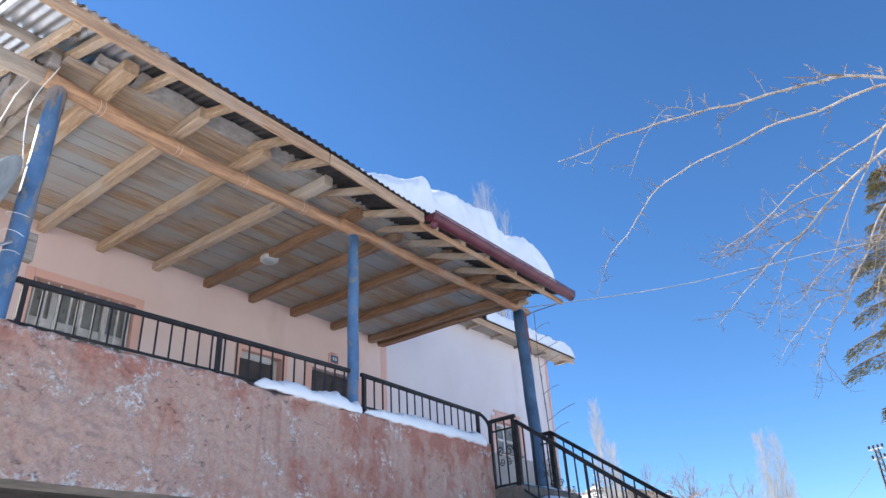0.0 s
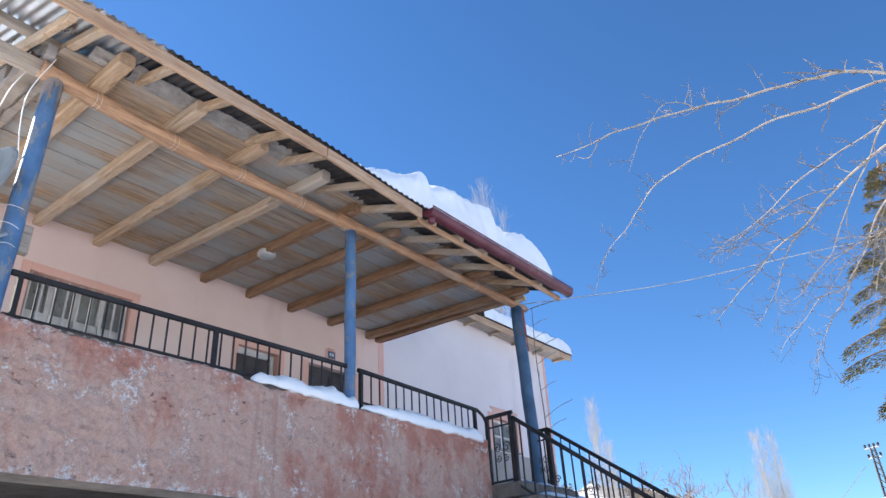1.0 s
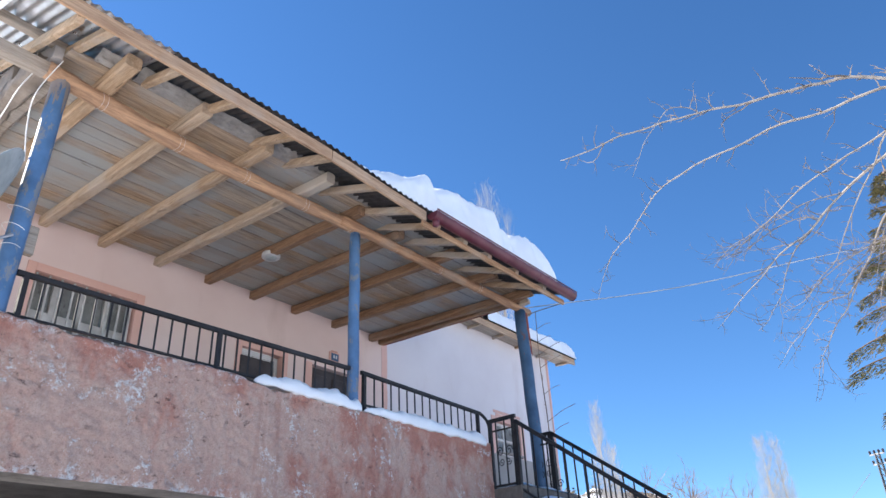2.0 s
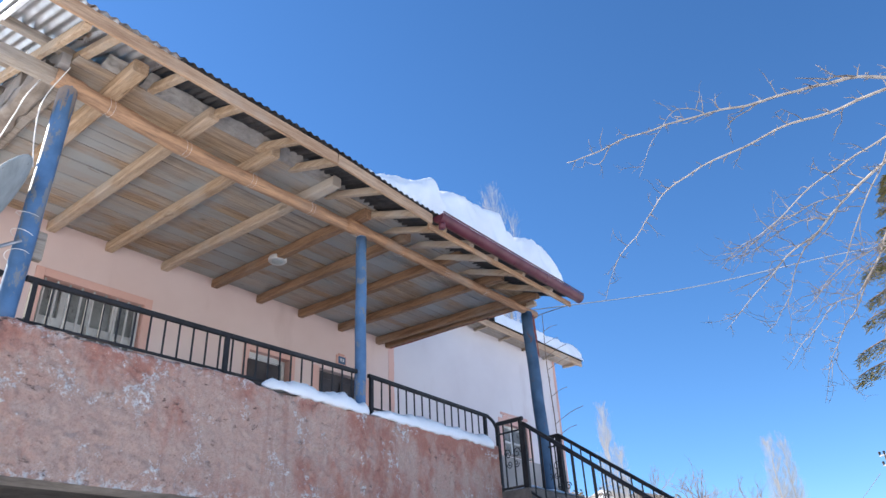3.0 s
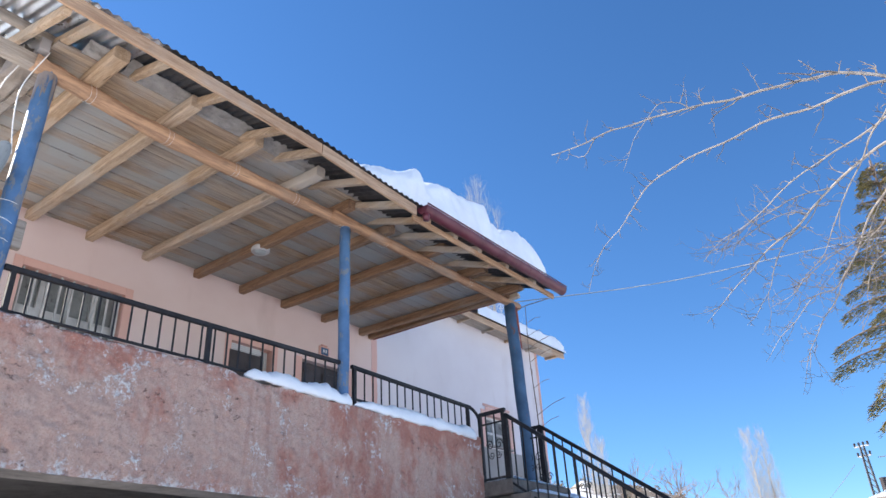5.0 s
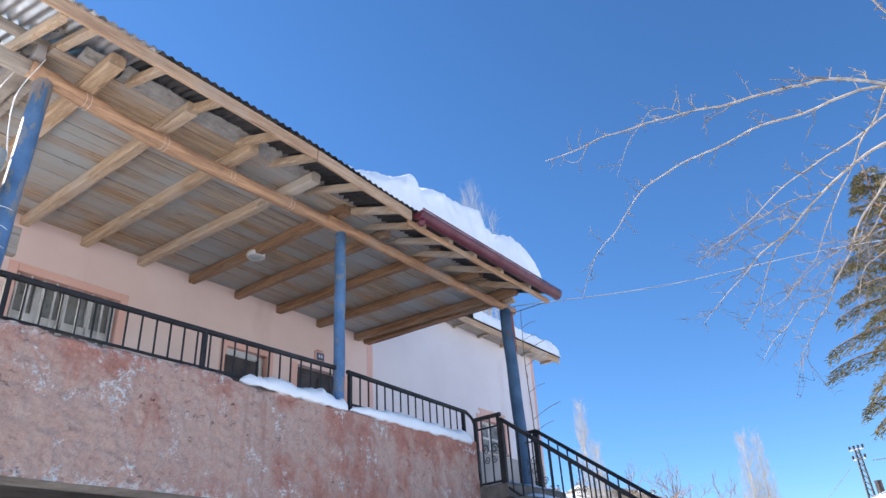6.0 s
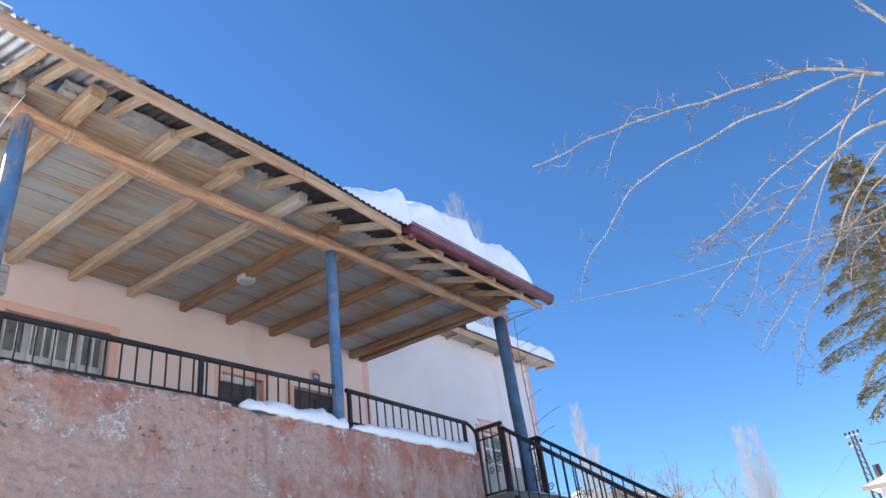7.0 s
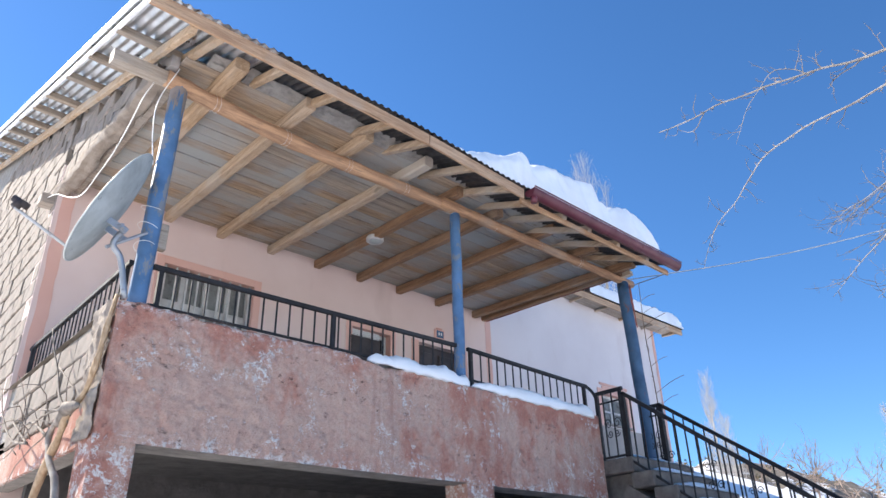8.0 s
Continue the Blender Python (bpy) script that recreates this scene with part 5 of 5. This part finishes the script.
bough(0.0052, 0.0012, (3.55, -4.62, 3.51), (3.58, -4.47, 3.43), (3.60, -4.34, 3.36), (3.65, -4.24, 3.21), (3.68, -4.22, 3.11), (3.70, -4.14, 3.02), spurs=10, side=3)
bough(0.0052, 0.0012, (3.32, -4.82, 3.89), (3.36, -4.66, 3.82), (3.43, -4.49, 3.66), (3.50, -4.36, 3.48), (3.57, -4.25, 3.26), (3.61, -4.19, 3.16), spurs=10, side=3)
bough(0.0089, 0.0025, (2.69, -5.03, 4.21), (2.63, -4.99, 4.30), (2.55, -4.93, 4.41), (2.47, -4.87, 4.52), (2.36, -4.79, 4.65), (2.26, -4.73, 4.77), spurs=8, side=2)

# ---------------- cedar ----------------
cedar = thing("cedar_tree", "tall dark cedar with drooping layered branches", "tree")
cr = random.Random(12)
cx = spot(88.1, 0, 19)
ctop = spot(88.1, 27.7, 19).z
part("trunk", Geo().tube([(cx.x + 0.03 * math.sin(i), cx.y, lerp(-0.1, ctop, i / 20)) for i in range(21)], [0.2 * (1 - i / 21) + 0.012 for i in range(21)], 10, 0.2), TWIG, cedar, "dark trunk", True)
WHORLS = [(5.5, 2.35), (6.45, 2.75), (7.15, 2.05), (7.85, 2.2), (8.4, 2.0), (8.8, 1.45), (9.3, 1.2), (9.75, 1.0), (10.3, 0.8), (10.75, 0.55), (11.15, 0.35)]
for k in range(len(WHORLS) * 6):
    wz, L = WHORLS[k // 6]
    u = (wz - 5.6) / (ctop - 5.6)
    z = wz + cr.uniform(-.12, .12)
    L *= cr.uniform(0.75, 1.08)
    a = (k % 6) * 2 * math.pi / 6 + (k // 6) * 0.9 + cr.uniform(-.25, .25)
    d = Vector((math.cos(a), math.sin(a), 0))
    sdv = Vector((-d.y, d.x, 0))
    droop = lerp(0.24, 0.08, u)
    g, limb = Geo(), []
    for i in range(9):
        w = i / 8
        limb.append(Vector((cx.x, cx.y, z)) + d * (L * w) + Vector((0, 0, 0.10 * L * math.sin(w * 2.2) - droop * L * w * w)))
    b = part("branch", Geo().tube(limb, [0.035 * (1 - w / 9) + 0.006 for w in range(9)], 5), TWIG, cedar)
    for i in range(int(250 * L) + 12):
        w = cr.random() ** 0.7
        j = min(7, int(w * 8))
        p = limb[j].lerp(limb[j + 1], w * 8 - j)
        spread = L * 0.22 * (1.05 - w) ** 0.7 + 0.05
        lat = cr.uniform(-1, 1)
        lat = round(lat * 5) / 5 + cr.gauss(0, 0.07)
        p = p + sdv * (spread * lat) + d * (0.25 * spread * abs(lat)) + Vector((0, 0, -0.22 * abs(lat) * L * 0.4 - cr.random() ** 2 * 0.16))
        dirn = (d * 0.8 + sdv * lat * 0.8 + Vector((0, 0, cr.uniform(-.75, .1)))).normalized()
        ln, wd = cr.uniform(0.06, 0.20), cr.uniform(0.006, 0.012)
        for roll in (0, 1):
            s = dirn.orthogonal().normalized()
            s = (s if roll == 0 else dirn.cross(s)) * wd
            g.add([p, p + dirn * ln * 0.5 + s, p + dirn * ln, p + dirn * ln * 0.5 - s], [(0, 1, 2, 3)])
    tagged(part("foliage", g, CEDAR, b, "drooping dark green and tan needles"), kind="stuff")


# ---------------- poplars and other distant trees ----------------
def poplar(az, dist, el_top, spread, seed, n=60, name="poplar_tree"):
    r = random.Random(seed)
    base = spot(az, 0, dist)
    zb = ground_z(dist, az) - 0.3
    top = spot(az, el_top, dist).z
    H = top - zb
    t = thing(name, "bare whitish poplar with fine upright twigs", "tree", "poplars")
    th = dist / 2200
    part("trunk", Geo().tube([(base.x + 0.05 * math.sin(i), base.y, lerp(zb, top, i / 14)) for i in range(15)], [max(th * 0.5, 0.14 * (1 - i / 14)) for i in range(15)], 7), POPLAR, t, "slender pale trunk", True)
    g = Geo()
    for k in range(n):
        u = r.uniform(0.15, 0.97)
        z = zb + H * u
        a = r.uniform(0, 2 * math.pi)
        L = H * lerp(0.28, 0.06, u) * r.uniform(0.6, 1.2)
        d = Vector((math.cos(a), math.sin(a), 0))
        out = spread * lerp(1.0, 0.35, u)
        pts = [Vector((base.x, base.y, z)) + d * out * (1 - (1 - i / 5) ** 2) + Vector((r.gauss(0, 0.03), r.gauss(0, 0.03), L * i / 5)) for i in range(6)]
        g.tube(pts, [th * (0.34 - 0.05 * i) for i in range(6)], 3)
        for _ in range(6):
            j = r.randint(1, 4)
            q = pts[j]
            e = Vector((r.gauss(0, 0.3), r.gauss(0, 0.3), 1)).normalized()
            g.tube([q, q + e * L * 0.35, q + e * L * 0.55 + Vector((r.gauss(0, .1), r.gauss(0, .1), 0))], [th * 0.2, th * 0.15, th * 0.1], 3)
    tagged(part("crown", g, POPLAR, t, "fine upright twigs"), kind="stuff")


poplar(63.0, 62, 15.0, 1.1, 1, 170)
poplar(63.9, 66, 12.0, 0.9, 2, 110)
poplar(74.4, 70, 11.3, 1.3, 3, 170)
poplar(75.3, 70, 11.1, 1.1, 4, 140)
poplar(56.0, 27, 33.0, 0.5, 5, 90)
poplar(55.4, 27, 32.5, 0.5, 6, 80)
poplar(57.6, 27, 30.6, 0.4, 7, 80)
poplar(56.6, 27, 31.2, 0.6, 8, 80)


def bush_tree(az, dist, el_top, seed, wide):
    r = random.Random(seed)
    zb = ground_z(dist, az) - 0.2
    base = spot(az, 0, dist)
    H = spot(az, el_top, dist).z - zb
    t = thing("fruit_tree", "bare spreading fruit tree standing in the snow", "tree", "bare fruit trees")
    part("trunk", Geo().tube([(base.x, base.y, zb), (base.x + 0.1, base.y, zb + H * 0.4)], [0.07, 0.05], 7), ORCHARD, t)
    g = Geo()

    def grow(p, d, L, rad, depth):
        q, ps = p, [p]
        for _ in range(4):
            d = (d + Vector((r.gauss(0, .18), r.gauss(0, .18), r.gauss(0.05, .12)))).normalized()
            q = q + d * L / 4
            ps.append(q)
        g.tube(ps, [rad * (1 - 0.1 * i) for i in range(5)], 4 if depth > 1 else 3)
        if depth:
            for _ in range(r.randint(3, 4)):
                grow(ps[r.randint(1, 4)], (d + Vector((r.gauss(0, wide), r.gauss(0, wide), r.gauss(0.05, .35)))).normalized(), L * 0.62, rad * 0.62, depth - 1)
    for _ in range(4):
        grow(Vector((base.x + 0.1, base.y, zb + H * 0.36)), Vector((r.gauss(0, .6), r.gauss(0, .6), 1)).normalized(), H * 0.36, 0.028, 3)
    tagged(part("crown", g, ORCHARD, t, "fine bare boughs"), kind="stuff")


bush_tree(70.9, 40, 9.9, 3, 0.7)
bush_tree(68.9, 42, 10.2, 4, 0.6)
bush_tree(72.4, 44, 8.7, 6, 0.6)
bush_tree(65.3, 55, 10.3, 7, 0.3)

# ---------------- power poles and lines ----------------
def pylon(az, dist, el_top, w=0.55):
    p = thing("power_pole", "grey steel lattice power pole with crossarms and insulators", "power pole", "power poles")
    b = spot(az, 0, dist)
    top = spot(az, el_top, dist).z
    zb = ground_z(dist, az) - 0.2
    c = lambda sx, sy, u: (b.x + sx * lerp(w, w * 0.4, u), b.y + sy * lerp(w, w * 0.4, u), lerp(zb, top, u))
    for sx in (-1, 1):
        for sy in (-1, 1):
            part("leg", Geo().bar(c(sx, sy, 0), c(sx, sy, 1), 0.08, 0.08), OLDSTEEL, p)
    g = Geo()
    n = 20
    for i in range(n):
        for sx, sy, tx, ty in ((-1, -1, 1, -1), (-1, 1, 1, 1), (-1, -1, -1, 1), (1, -1, 1, 1)):
            g.bar(c(sx, sy, i / n), c(tx, ty, (i + 1) / n), 0.05, 0.05)
    tagged(part("lattice", g, OLDSTEEL, p), kind="stuff")
    for u, L in ((1.0, 0.5), (0.92, 0.45)):
        z = lerp(zb, top, u)
        arm = part("crossarm", Geo().bar((b.x - 0.3 * L, b.y - L, z), (b.x + 0.3 * L, b.y + L, z), 0.1, 0.1), STEEL, p)
        for k in (-0.9, -0.3, 0.3, 0.9):
            part("insulator", Geo().tube([(b.x + 0.3 * L * k, b.y + L * k, z), (b.x + 0.3 * L * k, b.y + L * k, z + 0.25), (b.x + 0.3 * L * k, b.y + L * k, z + 0.3)], [0.06, 0.09, 0.03], 6), DARK, arm)
    return Vector((b.x, b.y, top))


pa = pylon(81.5, 60, 9.2, 0.30)
pb = pylon(77.9, 120, 5.6, 0.5)
pb2 = spot(77.9, 5.6, 120)
pc = pylon(97.0, 62, 9.2, 0.4)


def wire(a, b, sag, r, label, mat=CABLE_D, n=20):
    a, b = Vector(a), Vector(b)
    pts = [a.lerp(b, i / n) - Vector((0, 0, sag * 4 * (i / n) * (1 - i / n))) for i in range(n + 1)]
    solid("power_line", Geo().tube(pts, r, 5), mat, label, "cable", "overhead lines", smooth=True)


wire(pa + Vector((0, 0.8, -1.2)), pb2, 0.15, 0.02, "dark overhead line between lattice poles")
wire(pa + Vector((0, -0.8, -0.9)), pc + Vector((0, 0.3, -0.2)), 0.2, 0.03, "dark overhead line leaving the lattice pole")
wire(pb2 + Vector((0, -1, -1)), pc + Vector((0, -0.3, -1.0)), 1.0, 0.02, "thin overhead line above the far roof")
# service line to the porch corner
sl = curve([(6.38, 0.0, 5.32), (7.43, -1.75, 5.39), (9.7, -3.57, 6.13), (12.5, -5.6, 6.9), (15.5, -7.8, 7.9)], 40)
sp2 = thing("service_pole", "weathered wooden service pole", "pole")
part("shaft", Geo().tube([(15.5, -7.8, -0.2), (15.5, -7.8, 8.3)], [0.13, 0.09], 10), W_GREY, sp2)
solid("service_line", Geo().tube(sl, 0.006, 6), CABLE_M, "twisted pale service cable running to the porch corner", "cable", smooth=True)
sl = curve([(6.36, 0.0, 5.20), (6.46, -0.1, 5.26), (6.55, -0.3, 5.30), (6.62, -0.45, 5.33)], 12)
solid("service_loop", Geo().tube(sl, 0.006, 6), CABLE_D, "dark cable loop tied at the porch post", "cable", smooth=True)


# ---------------- far house ----------------
fh = thing("far_house", "distant house with snow-covered roof and a skylight", "house")
c = spot(87.0, 0, 42)
zr = spot(81, 5.5, 42).z
part("wall", Geo().box(c.x - 3, c.x + 4, c.y - 4, c.y + 3.4, -0.2, zr), WHITE_W, fh, "pale rendered wall")
rg = Geo()
rg.add([(c.x - 3.5, c.y + 4, zr), (c.x - 3.5, c.y - 4.5, zr), (c.x + 4.5, c.y - 4.5, zr), (c.x + 4.5, c.y + 4, zr), (c.x, c.y, zr + 1.75), (c.x + 1, c.y - 1, zr + 1.75)],
       [(0, 1, 5, 4), (1, 2, 5), (2, 3, 4, 5), (3, 0, 4), (3, 2, 1, 0)])
part("roof", rg, SNOW, fh, "snow-covered hipped roof")
part("eaves_board", Geo().bar((c.x - 3.52, c.y + 4.02, zr - 0.1), (c.x - 3.52, c.y - 4.5, zr - 0.1), 0.05, 0.2), W_GREY, fh)
sk = part("skylight", Geo().box(c.x - 2.6, c.x - 1.0, c.y + 0.2, c.y + 1.5, zr + 0.5, zr + 1.55, 0.02), ALU, fh, "white framed roof window")
part("pane", Geo().box(c.x - 2.63, c.x - 2.6, c.y + 0.35, c.y + 1.35, zr + 0.75, zr + 1.45), GLASS, sk, "dark pane")
part("chimney", Geo().tube([(c.x - 2.2, c.y + 3.3, zr + 0.2), (c.x - 2.2, c.y + 3.3, zr + 0.95)], 0.16, 8), DARK, fh, "dark stove pipe")

build_ground()
build_hill()
